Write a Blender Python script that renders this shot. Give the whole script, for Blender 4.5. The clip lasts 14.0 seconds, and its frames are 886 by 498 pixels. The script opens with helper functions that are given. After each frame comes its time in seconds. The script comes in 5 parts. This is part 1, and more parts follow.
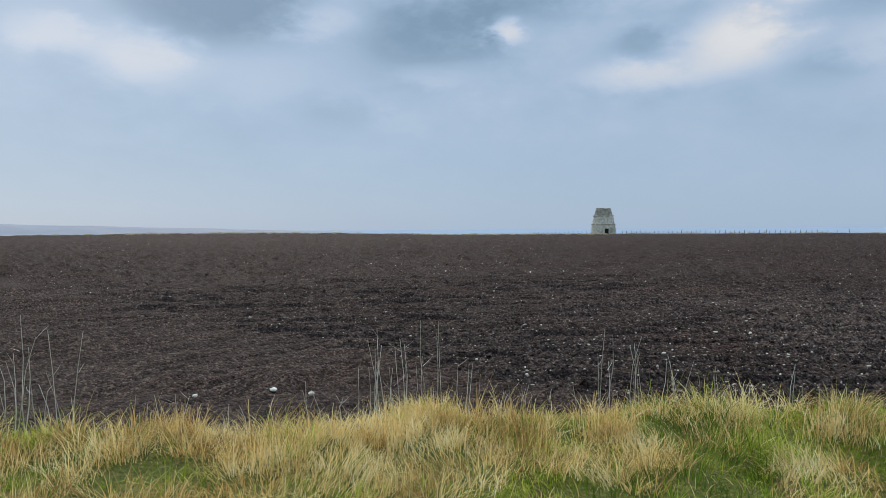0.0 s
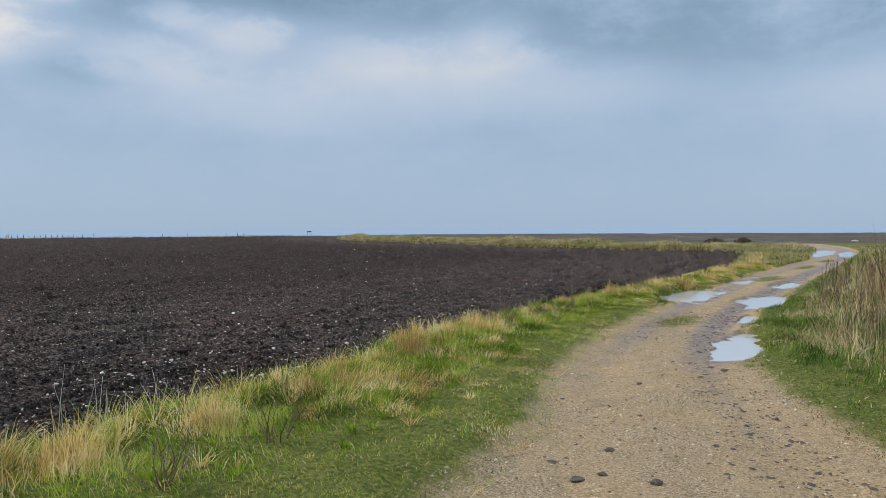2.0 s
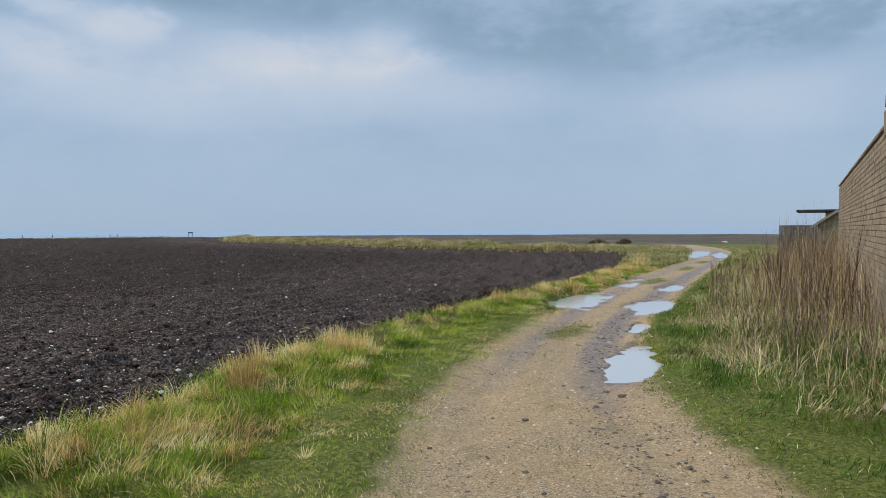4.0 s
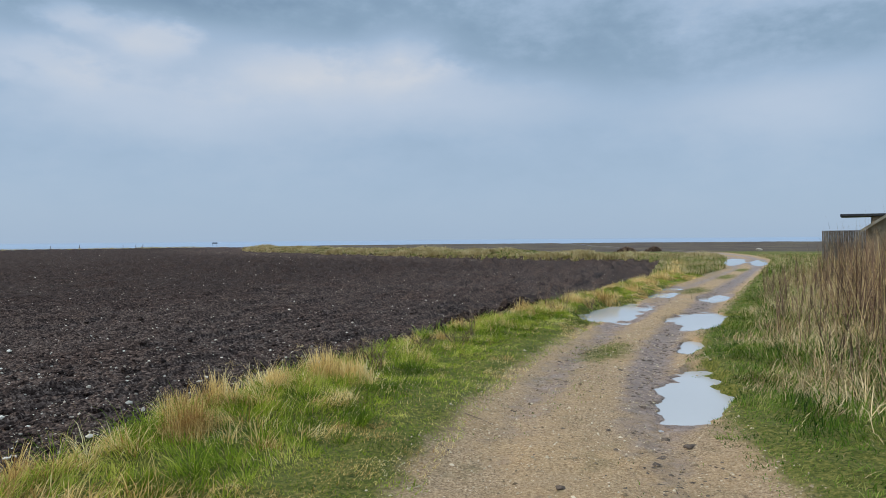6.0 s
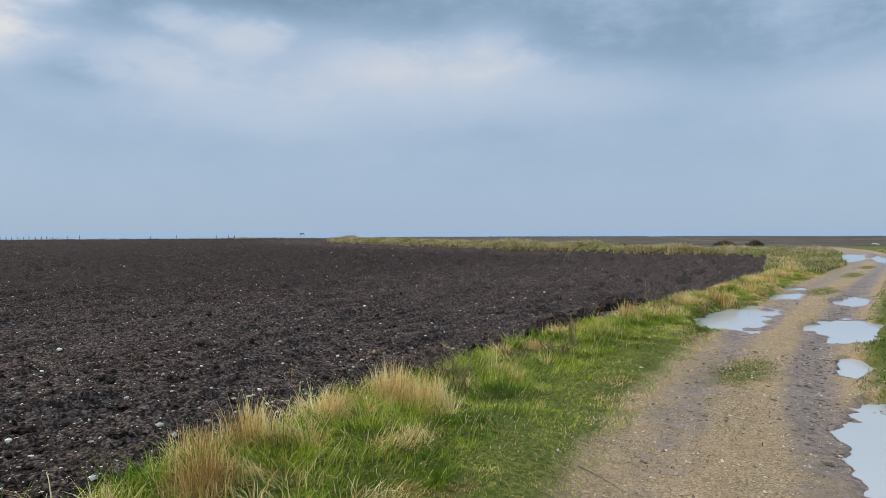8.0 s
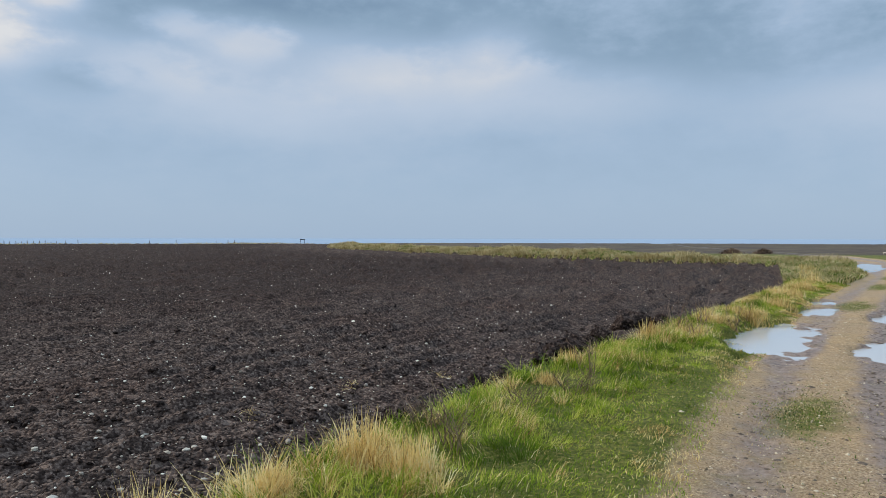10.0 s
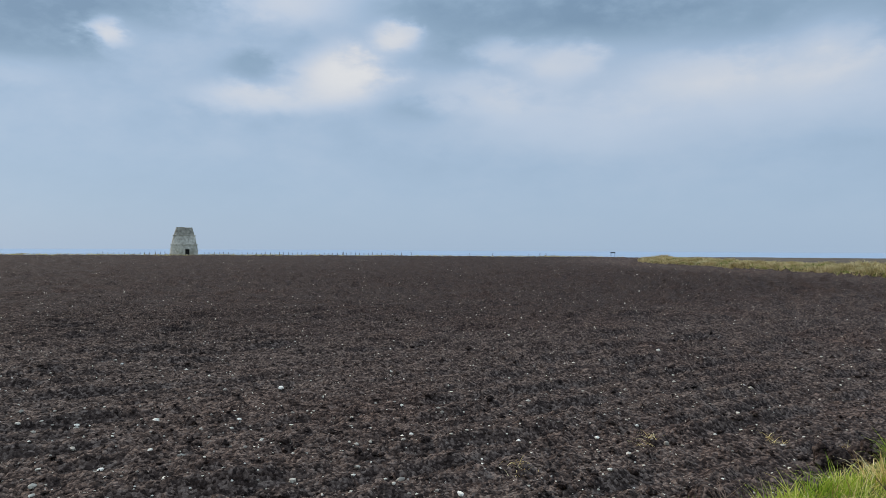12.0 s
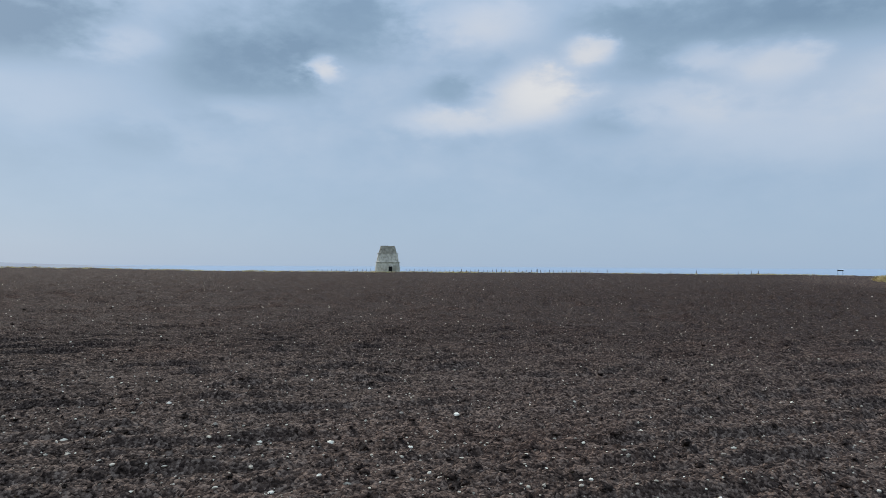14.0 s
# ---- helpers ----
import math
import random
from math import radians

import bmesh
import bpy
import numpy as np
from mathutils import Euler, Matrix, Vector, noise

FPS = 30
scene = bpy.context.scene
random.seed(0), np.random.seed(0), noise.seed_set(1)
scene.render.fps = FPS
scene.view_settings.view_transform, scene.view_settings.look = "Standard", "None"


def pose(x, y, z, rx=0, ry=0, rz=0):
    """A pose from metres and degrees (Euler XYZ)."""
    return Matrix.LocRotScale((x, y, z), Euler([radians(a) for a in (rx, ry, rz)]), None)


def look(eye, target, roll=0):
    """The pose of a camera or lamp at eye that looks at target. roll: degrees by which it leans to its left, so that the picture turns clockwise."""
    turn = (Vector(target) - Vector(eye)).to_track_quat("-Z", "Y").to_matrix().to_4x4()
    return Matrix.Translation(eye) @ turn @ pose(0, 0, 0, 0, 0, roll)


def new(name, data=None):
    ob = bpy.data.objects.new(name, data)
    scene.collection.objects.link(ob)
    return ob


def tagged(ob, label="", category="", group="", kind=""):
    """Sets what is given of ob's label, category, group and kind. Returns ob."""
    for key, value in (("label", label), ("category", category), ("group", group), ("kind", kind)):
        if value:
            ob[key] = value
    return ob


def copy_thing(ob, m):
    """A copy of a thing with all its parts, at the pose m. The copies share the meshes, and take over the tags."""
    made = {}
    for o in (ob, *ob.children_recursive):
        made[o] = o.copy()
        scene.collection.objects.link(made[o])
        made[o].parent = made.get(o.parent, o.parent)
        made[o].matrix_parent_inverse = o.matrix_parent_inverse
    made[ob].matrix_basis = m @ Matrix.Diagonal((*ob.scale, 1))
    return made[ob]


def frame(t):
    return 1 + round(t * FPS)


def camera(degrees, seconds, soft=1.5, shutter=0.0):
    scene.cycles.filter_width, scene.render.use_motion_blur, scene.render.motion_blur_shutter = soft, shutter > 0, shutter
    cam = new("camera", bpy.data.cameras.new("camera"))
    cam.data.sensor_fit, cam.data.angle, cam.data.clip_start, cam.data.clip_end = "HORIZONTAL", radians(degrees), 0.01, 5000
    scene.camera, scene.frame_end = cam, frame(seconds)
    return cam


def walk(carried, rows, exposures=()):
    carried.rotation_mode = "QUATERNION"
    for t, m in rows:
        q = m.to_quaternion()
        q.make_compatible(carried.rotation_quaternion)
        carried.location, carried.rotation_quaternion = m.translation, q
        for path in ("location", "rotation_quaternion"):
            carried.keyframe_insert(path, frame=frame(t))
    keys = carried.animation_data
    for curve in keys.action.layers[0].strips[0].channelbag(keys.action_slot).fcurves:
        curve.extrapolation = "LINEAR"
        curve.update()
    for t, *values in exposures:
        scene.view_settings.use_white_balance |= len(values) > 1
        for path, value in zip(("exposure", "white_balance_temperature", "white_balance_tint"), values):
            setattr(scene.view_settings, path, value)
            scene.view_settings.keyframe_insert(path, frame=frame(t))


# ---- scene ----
# The camera and its walk
cam = camera(65.7, 14.0, soft=0.8)
PATH = [
    (0, (0.245, -1.73, 1.632), (-1.601, -0.962, 1.572), -0.4),
    (0.5, (0.2, -1.566, 1.653), (-1.276, -0.218, 1.577), -0.5),
    (1, (0.194, -1.253, 1.634), (-0.814, 0.473, 1.558), -0.3),
    (1.5, (0.184, -0.862, 1.633), (-0.422, 1.043, 1.57), 0.0),
    (2, (0.166, -0.536, 1.64), (-0.182, 1.432, 1.58), -0.3),
    (2.5, (0.199, -0.174, 1.65), (0.02, 1.817, 1.587), -0.4),
    (3, (0.267, 0.211, 1.663), (0.18, 2.208, 1.598), -0.3),
    (3.2, (0.283, 0.358, 1.667), (0.217, 2.355, 1.6), -0.2),
    (5.3, (0.467, 2.141, 1.543), (0.438, 4.14, 1.508), -0.2),
    (5.5, (0.475, 2.285, 1.533), (0.434, 4.284, 1.499), -0.2),
    (6, (0.467, 2.683, 1.536), (0.358, 4.68, 1.506), -0.5),
    (6.5, (0.389, 3.071, 1.529), (0.173, 5.059, 1.499), -0.6),
    (7, (0.311, 3.441, 1.522), (-0.017, 5.414, 1.488), -0.6),
    (7.5, (0.28, 3.847, 1.528), (-0.118, 5.807, 1.484), -0.5),
    (7.7, (0.261, 4.001, 1.512), (-0.12, 5.964, 1.461), -0.4),
    (9.8, (0.07, 5.452, 1.553), (-0.2, 7.434, 1.509), 0.1),
    (10, (0.063, 5.629, 1.541), (-0.29, 7.597, 1.507), 0.1),
    (10.5, (0.022, 5.968, 1.561), (-0.572, 7.877, 1.544), 0.1),
    (11, (-0.08, 6.315, 1.577), (-0.905, 8.137, 1.574), 0.1),
    (11.5, (-0.144, 6.615, 1.571), (-1.163, 8.336, 1.57), 0.2),
    (12, (-0.201, 6.9, 1.58), (-1.369, 8.524, 1.581), 0.3),
    (12.5, (-0.281, 7.141, 1.59), (-1.58, 8.661, 1.6), 0.5),
    (13, (-0.357, 7.302, 1.623), (-1.769, 8.717, 1.646), 0.6),
    (13.5, (-0.387, 7.372, 1.639), (-1.892, 8.689, 1.674), 0.4),
    (14, (-0.417, 7.399, 1.624), (-1.99, 8.633, 1.672), 0.3),
]
walk(cam, [(t, look(eye, target, roll)) for t, eye, target, roll in PATH])


# ---------------------------------------------------------------- world, sun, exposure
def build_world():
    world = bpy.data.worlds.new("overcast_sky")
    scene.world = world
    world.use_nodes = True
    nt = world.node_tree
    nt.nodes.clear()

    def node(kind, **values):
        n = nt.nodes.new(kind)
        for key, value in values.items():
            if key == "operation":
                n.operation = value
        return n

    def plug(socket, value):
        if isinstance(value, (int, float)):
            socket.default_value = value
        else:
            nt.links.new(value, socket)

    def calc(operation, a, b=0.0, c=0.0):
        n = node("ShaderNodeMath", operation=operation)
        plug(n.inputs[0], a), plug(n.inputs[1], b), plug(n.inputs[2], c)
        return n.outputs[0]

    place = node("ShaderNodeTexCoord").outputs["Generated"]
    split = node("ShaderNodeSeparateXYZ")
    nt.links.new(place, split.inputs[0])
    x, y, z = split.outputs
    azimuth = calc("MULTIPLY", calc("ARCTAN2", x, y), 57.2958)
    height = calc("MULTIPLY", calc("ARCSINE", z), 57.2958)
    # clouds lie flatter than they are wide
    flat = node("ShaderNodeCombineXYZ")
    plug(flat.inputs[0], x), plug(flat.inputs[1], y), plug(flat.inputs[2], calc("MULTIPLY", z, 2.0))

    def cloud_noise(scale, detail, rough, shift):
        n = node("ShaderNodeTexNoise")
        n.noise_dimensions = "4D"
        plug(n.inputs["Vector"], flat.outputs[0])
        n.inputs["W"].default_value = shift
        n.inputs["Scale"].default_value, n.inputs["Detail"].default_value, n.inputs["Roughness"].default_value = scale, detail, rough
        return calc("SUBTRACT", n.outputs[0], 0.5)

    large, small, wisp, fine = cloud_noise(3.2, 3, 0.45, 2.0), cloud_noise(9.0, 4, 0.55, 5.0), cloud_noise(5.5, 3, 0.45, 9.0), cloud_noise(24.0, 4, 0.6, 3.0)
    # uneven cloud borders
    az = calc("ADD", azimuth, calc("ADD", calc("MULTIPLY", wisp, 4.5), calc("ADD", calc("MULTIPLY", small, 5.0), calc("MULTIPLY", fine, 3.0))))
    el = calc("ADD", height, calc("ADD", calc("MULTIPLY", large, 2.2), calc("ADD", calc("MULTIPLY", small, 2.6), calc("MULTIPLY", fine, 1.6))))
    # cloud banks: bearing, height, half width, half height in degrees, brightness
    lit_banks = (
        (-44.2, 14.0, 3.4, 1.9, 0.50), (-50.8, 11.8, 4.0, 1.1, 0.34), (-39.8, 17.3, 2.0, 0.9, 0.44), (-61.8, 15.9, 1.4, 0.9, 0.46), (-67.5, 12.7, 3.2, 1.0, 0.20),
        (-25.9, 15.0, 2.4, 1.5, 0.24), (-48.0, 19.6, 4.5, 1.6, 0.22), (-77.8, 16.6, 3.6, 1.0, 0.18), (-90.5, 13.0, 3.4, 2.2, 0.32), (-83.0, 11.5, 5.0, 2.5, 0.10),
        (-97.0, 14.3, 2.8, 1.0, 0.22), (-5.5, 14.6, 3.4, 2.2, 0.20), (-32.5, 12.4, 4.0, 1.6, 0.18), (-30.8, 16.2, 2.4, 0.9, 0.28), (-26.5, 10.0, 9.0, 2.2, 0.20),
        (23.0, 9.5, 7.0, 2.2, 0.14), (-5.0, 11.4, 11.0, 2.4, 0.20), (-15.0, 13.4, 5.0, 1.4, 0.16), (-20.0, 13.4, 15.0, 3.6, 0.05),
    )
    dark_banks = (
        (-68.0, 15.6, 4.8, 2.8, -0.38), (-60.5, 19.4, 5.4, 2.3, -0.32), (-85.5, 17.0, 5.5, 2.3, -0.46), (-51.0, 14.4, 2.2, 1.0, -0.20), (-29.0, 18.8, 10.0, 1.8, -0.30),
        (-34.2, 15.9, 4.5, 1.0, -0.16), (-37.5, 11.3, 2.8, 1.1, -0.16), (-75.4, 9.4, 3.4, 1.2, -0.12), (-10.0, 17.8, 13.0, 1.8, -0.22), (14.0, 14.2, 11.0, 2.6, -0.18),
        (27.8, 14.7, 5.0, 1.8, -0.16), (1.0, 14.6, 6.0, 1.6, -0.08), (-47.3, 15.6, 1.6, 0.9, -0.10),
    )
    light = calc("ADD", calc("MULTIPLY", large, 0.30), calc("ADD", calc("MULTIPLY", small, 0.26), calc("MULTIPLY", fine, 0.12)))
    fade = calc("SMOOTH_MIN", 1.0, calc("MULTIPLY", calc("MAXIMUM", height, 0.0), 0.075), 0.25)
    ragged = calc("ADD", calc("MULTIPLY", small, 1.8), calc("MULTIPLY", fine, 1.6))
    for bearing, up, wide, tall, much in (*lit_banks, *dark_banks):
        u = calc("DIVIDE", calc("SUBTRACT", az, bearing), wide)
        v = calc("DIVIDE", calc("SUBTRACT", el, up), tall)
        r = calc("MAXIMUM", calc("ADD", calc("ADD", calc("MULTIPLY", u, u), calc("MULTIPLY", v, v)), ragged), 0.0)
        light = calc("ADD", light, calc("MULTIPLY", calc("EXPONENT", calc("MULTIPLY", calc("POWER", r, 1.4), -0.62)), much))
    light = calc("ADD", calc("MULTIPLY", light, fade), 0.44)
    ramp = node("ShaderNodeValToRGB")
    plug(ramp.inputs[0], light)
    stops = ((0.05, (0.205, 0.310, 0.440)), (0.26, (0.275, 0.395, 0.535)), (0.44, (0.375, 0.500, 0.665)), (0.60, (0.500, 0.595, 0.735)), (0.80, (0.670, 0.700, 0.755)), (1.0, (0.80, 0.80, 0.80)))
    while len(ramp.color_ramp.elements) < len(stops):
        ramp.color_ramp.elements.new(0.5)
    for element, (at, colour) in zip(ramp.color_ramp.elements, stops):
        element.position, element.color = at, (*colour, 1)
    sky = node("ShaderNodeTexSky")
    sky.sky_type, sky.sun_disc, sky.sun_elevation, sky.sun_rotation = "NISHITA", False, radians(32), radians(-105)
    dim = node("ShaderNodeVectorMath", operation="SCALE")
    nt.links.new(sky.outputs[0], dim.inputs[0])
    dim.inputs["Scale"].default_value = 0.09
    mix = node("ShaderNodeMix")
    mix.data_type = "RGBA"
    mix.inputs["Factor"].default_value = 0.10
    nt.links.new(ramp.outputs[0], mix.inputs["A"]), nt.links.new(dim.outputs[0], mix.inputs["B"])
    back = node("ShaderNodeBackground")
    # an overcast sky grows brighter towards the zenith
    rise = node("ShaderNodeMapRange")
    plug(rise.inputs["Value"], height)
    rise.interpolation_type = "SMOOTHSTEP"
    for key, value in (("From Min", 16.0), ("From Max", 62.0), ("To Min", 1.0), ("To Max", 2.5)):
        rise.inputs[key].default_value = value
    nt.links.new(rise.outputs[0], back.inputs["Strength"])
    out = node("ShaderNodeOutputWorld")
    nt.links.new(mix.outputs["Result"], back.inputs["Color"]), nt.links.new(back.outputs[0], out.inputs[0])


build_world()
sun = new("sun", bpy.data.lights.new("sun", "SUN"))
sun.data.energy, sun.data.angle, sun.data.color = 2.3, radians(10), (1.0, 0.90, 0.77)
sun.matrix_world = look((0, 0, 60), (60 * math.sin(radians(75)), 60 * math.cos(radians(75)) - 20, 60 - 60 * math.tan(radians(32))))
scene.view_settings.exposure = 0.0


# ---------------------------------------------------------------- materials
def material(name, stops, scale=4.0, detail=6.0, rough=0.9, bump=0.0, bump_scale=30.0, stain=None, island=0.0, objects=0.0, spec=0.3, contrast=1.0):
    """A surface whose colour runs over the stops by noise, with a larger stain over it and relief. island, objects: how far the
    tone differs from piece to piece."""
    mat = bpy.data.materials.new(name)
    mat.use_nodes = True
    nt = mat.node_tree
    bsdf = nt.nodes["Principled BSDF"]
    bsdf.inputs["Roughness"].default_value = rough
    bsdf.inputs["Specular IOR Level"].default_value = spec
    coord = nt.nodes.new("ShaderNodeNewGeometry")
    tex = nt.nodes.new("ShaderNodeTexNoise")
    tex.inputs["Scale"].default_value, tex.inputs["Detail"].default_value = scale, detail
    nt.links.new(coord.outputs["Position"], tex.inputs["Vector"])
    factor = tex.outputs[0]
    if contrast != 1.0:
        stretch = nt.nodes.new("ShaderNodeMapRange")
        stretch.clamp = False
        stretch.inputs["To Min"].default_value, stretch.inputs["To Max"].default_value = 0.5 - contrast / 2, 0.5 + contrast / 2
        nt.links.new(factor, stretch.inputs["Value"])
        factor = stretch.outputs[0]
    for amount, kind, output in ((island, "ShaderNodeNewGeometry", "Random Per Island"), (objects, "ShaderNodeObjectInfo", "Random")):
        if amount:
            pick = nt.nodes.new(kind)
            add = nt.nodes.new("ShaderNodeMath")
            add.operation = "MULTIPLY_ADD"
            nt.links.new(pick.outputs[output], add.inputs[0])
            add.inputs[1].default_value = amount
            nt.links.new(factor, add.inputs[2])
            low = nt.nodes.new("ShaderNodeMath")
            low.operation = "SUBTRACT"
            nt.links.new(add.outputs[0], low.inputs[0])
            low.inputs[1].default_value = amount / 2
            factor = low.outputs[0]
    ramp = nt.nodes.new("ShaderNodeValToRGB")
    while len(ramp.color_ramp.elements) < len(stops):
        ramp.color_ramp.elements.new(0.5)
    for element, (at, colour) in zip(ramp.color_ramp.elements, stops):
        element.position, element.color = at, (*colour, 1)
    nt.links.new(factor, ramp.inputs[0])
    colour = ramp.outputs[0]
    if stain:
        size, tint, much = stain
        big = nt.nodes.new("ShaderNodeTexNoise")
        big.inputs["Scale"].default_value, big.inputs["Detail"].default_value = size, 4
        nt.links.new(coord.outputs["Position"], big.inputs["Vector"])
        limit = nt.nodes.new("ShaderNodeMapRange")
        limit.inputs["From Min"].default_value, limit.inputs["From Max"].default_value, limit.inputs["To Max"].default_value = 0.45, 0.68, much
        nt.links.new(big.outputs[0], limit.inputs["Value"])
        mix = nt.nodes.new("ShaderNodeMix")
        mix.data_type = "RGBA"
        nt.links.new(limit.outputs[0], mix.inputs["Factor"]), nt.links.new(colour, mix.inputs["A"])
        mix.inputs["B"].default_value = (*tint, 1)
        colour = mix.outputs["Result"]
    nt.links.new(colour, bsdf.inputs["Base Color"])
    if bump:
        fine = nt.nodes.new("ShaderNodeTexNoise")
        fine.inputs["Scale"].default_value, fine.inputs["Detail"].default_value = bump_scale, 5
        nt.links.new(coord.outputs["Position"], fine.inputs["Vector"])
        relief = nt.nodes.new("ShaderNodeBump")
        relief.inputs["Strength"].default_value, relief.inputs["Distance"].default_value = 1.0, bump
        nt.links.new(fine.outputs[0], relief.inputs["Height"])
        nt.links.new(relief.outputs[0], bsdf.inputs["Normal"])
    return mat


def leafy(mat, share):
    """Lets light pass through thin blades."""
    nt = mat.node_tree
    bsdf, out = nt.nodes["Principled BSDF"], nt.nodes["Material Output"]
    thin, mix = nt.nodes.new("ShaderNodeBsdfTranslucent"), nt.nodes.new("ShaderNodeMixShader")
    nt.links.new(bsdf.inputs["Base Color"].links[0].from_socket, thin.inputs["Color"])
    mix.inputs[0].default_value = share
    nt.links.new(bsdf.outputs[0], mix.inputs[1]), nt.links.new(thin.outputs[0], mix.inputs[2]), nt.links.new(mix.outputs[0], out.inputs["Surface"])
    return mat


def masked_ground():
    """Gravel track, wet mud and turf on one sheet, led by the sheet's own masks, with ragged borders."""
    mat = bpy.data.materials.new("track_and_turf")
    mat.use_nodes = True
    nt = mat.node_tree
    bsdf = nt.nodes["Principled BSDF"]
    bsdf.inputs["Specular IOR Level"].default_value = 0.22
    coord = nt.nodes.new("ShaderNodeNewGeometry")

    def noise_at(scale, detail=6, rough=0.55):
        n = nt.nodes.new("ShaderNodeTexNoise")
        n.inputs["Scale"].default_value, n.inputs["Detail"].default_value, n.inputs["Roughness"].default_value = scale, detail, rough
        nt.links.new(coord.outputs["Position"], n.inputs["Vector"])
        return n.outputs[0]

    def ramp_of(value, stops):
        r = nt.nodes.new("ShaderNodeValToRGB")
        while len(r.color_ramp.elements) < len(stops):
            r.color_ramp.elements.new(0.5)
        for element, (at, colour) in zip(r.color_ramp.elements, stops):
            element.position, element.color = at, (*colour, 1)
        nt.links.new(value, r.inputs[0])
        return r.outputs[0]

    def mix_of(f, a, b):
        m = nt.nodes.new("ShaderNodeMix")
        m.data_type = "RGBA"
        nt.links.new(f, m.inputs["Factor"]), nt.links.new(a, m.inputs["A"]), nt.links.new(b, m.inputs["B"])
        return m.outputs["Result"]

    def mask(name, soft, wander):
        a = nt.nodes.new("ShaderNodeAttribute")
        a.attribute_name = name
        add = nt.nodes.new("ShaderNodeMath")
        add.operation = "MULTIPLY_ADD"
        n = nt.nodes.new("ShaderNodeMath")
        n.operation = "SUBTRACT"
        nt.links.new(noise_at(3.5, 8, 0.7), n.inputs[0])
        n.inputs[1].default_value = 0.5
        nt.links.new(n.outputs[0], add.inputs[0])
        add.inputs[1].default_value = wander
        nt.links.new(a.outputs["Fac"], add.inputs[2])
        m = nt.nodes.new("ShaderNodeMapRange")
        m.interpolation_type = "SMOOTHSTEP"
        m.inputs["From Min"].default_value, m.inputs["From Max"].default_value = 0.5 - soft, 0.5 + soft
        nt.links.new(add.outputs[0], m.inputs["Value"])
        return m.outputs[0]

    gravel = ramp_of(noise_at(55, 4, 0.7), ((0.30, (0.125, 0.076, 0.034)), (0.45, (0.34, 0.226, 0.124)), (0.58, (0.53, 0.372, 0.215)), (0.74, (0.78, 0.62, 0.40))))
    mud = ramp_of(noise_at(14, 7, 0.65), ((0.30, (0.12, 0.080, 0.058)), (0.50, (0.275, 0.195, 0.150)), (0.72, (0.43, 0.325, 0.25))))
    turf = ramp_of(noise_at(26, 8, 0.75), ((0.32, (0.030, 0.036, 0.007)), (0.46, (0.09, 0.105, 0.014)), (0.57, (0.19, 0.175, 0.035)), (0.72, (0.36, 0.28, 0.10))))
    moor = ramp_of(noise_at(0.12, 7, 0.7), ((0.30, (0.050, 0.036, 0.027)), (0.48, (0.090, 0.066, 0.046)), (0.62, (0.13, 0.10, 0.055)), (0.76, (0.10, 0.105, 0.038))))
    sandy = ramp_of(noise_at(40, 5, 0.7), ((0.32, (0.19, 0.108, 0.046)), (0.50, (0.46, 0.30, 0.150)), (0.70, (0.74, 0.545, 0.315))))
    gravel = mix_of(ramp_of(noise_at(0.75, 6, 0.65), ((0.44, (0, 0, 0)), (0.60, (0.8, 0.8, 0.8)))), gravel, sandy)
    wet = mask("mud", 0.26, 1.1)
    ground_colour = mix_of(wet, gravel, mud)
    fleck = ramp_of(noise_at(15, 8, 0.78), ((0.53, (0, 0, 0)), (0.64, (0.5, 0.5, 0.5))))
    loam = ramp_of(noise_at(22, 5, 0.6), ((0.35, (0.085, 0.058, 0.036)), (0.65, (0.20, 0.15, 0.095))))
    ground_colour = mix_of(fleck, ground_colour, loam)
    moss = ramp_of(noise_at(1.9, 6, 0.68), ((0.55, (0, 0, 0)), (0.68, (0.42, 0.42, 0.42))))
    mossy = ramp_of(noise_at(16, 5, 0.6), ((0.35, (0.09, 0.085, 0.028)), (0.65, (0.21, 0.18, 0.075))))
    ground_colour = mix_of(moss, ground_colour, mossy)
    ground_colour = mix_of(mask("turf", 0.20, 0.8), ground_colour, turf)
    ground_colour = mix_of(mask("moor", 0.25, 0.5), ground_colour, moor)
    nt.links.new(ground_colour, bsdf.inputs["Base Color"])
    gloss = nt.nodes.new("ShaderNodeMapRange")
    gloss.inputs["To Min"].default_value, gloss.inputs["To Max"].default_value = 0.9, 0.48
    nt.links.new(wet, gloss.inputs["Value"]), nt.links.new(gloss.outputs[0], bsdf.inputs["Roughness"])
    relief = nt.nodes.new("ShaderNodeBump")
    relief.inputs["Strength"].default_value, relief.inputs["Distance"].default_value = 1.0, 0.026
    nt.links.new(noise_at(38, 6, 0.7), relief.inputs["Height"]), nt.links.new(relief.outputs[0], bsdf.inputs["Normal"])
    return mat


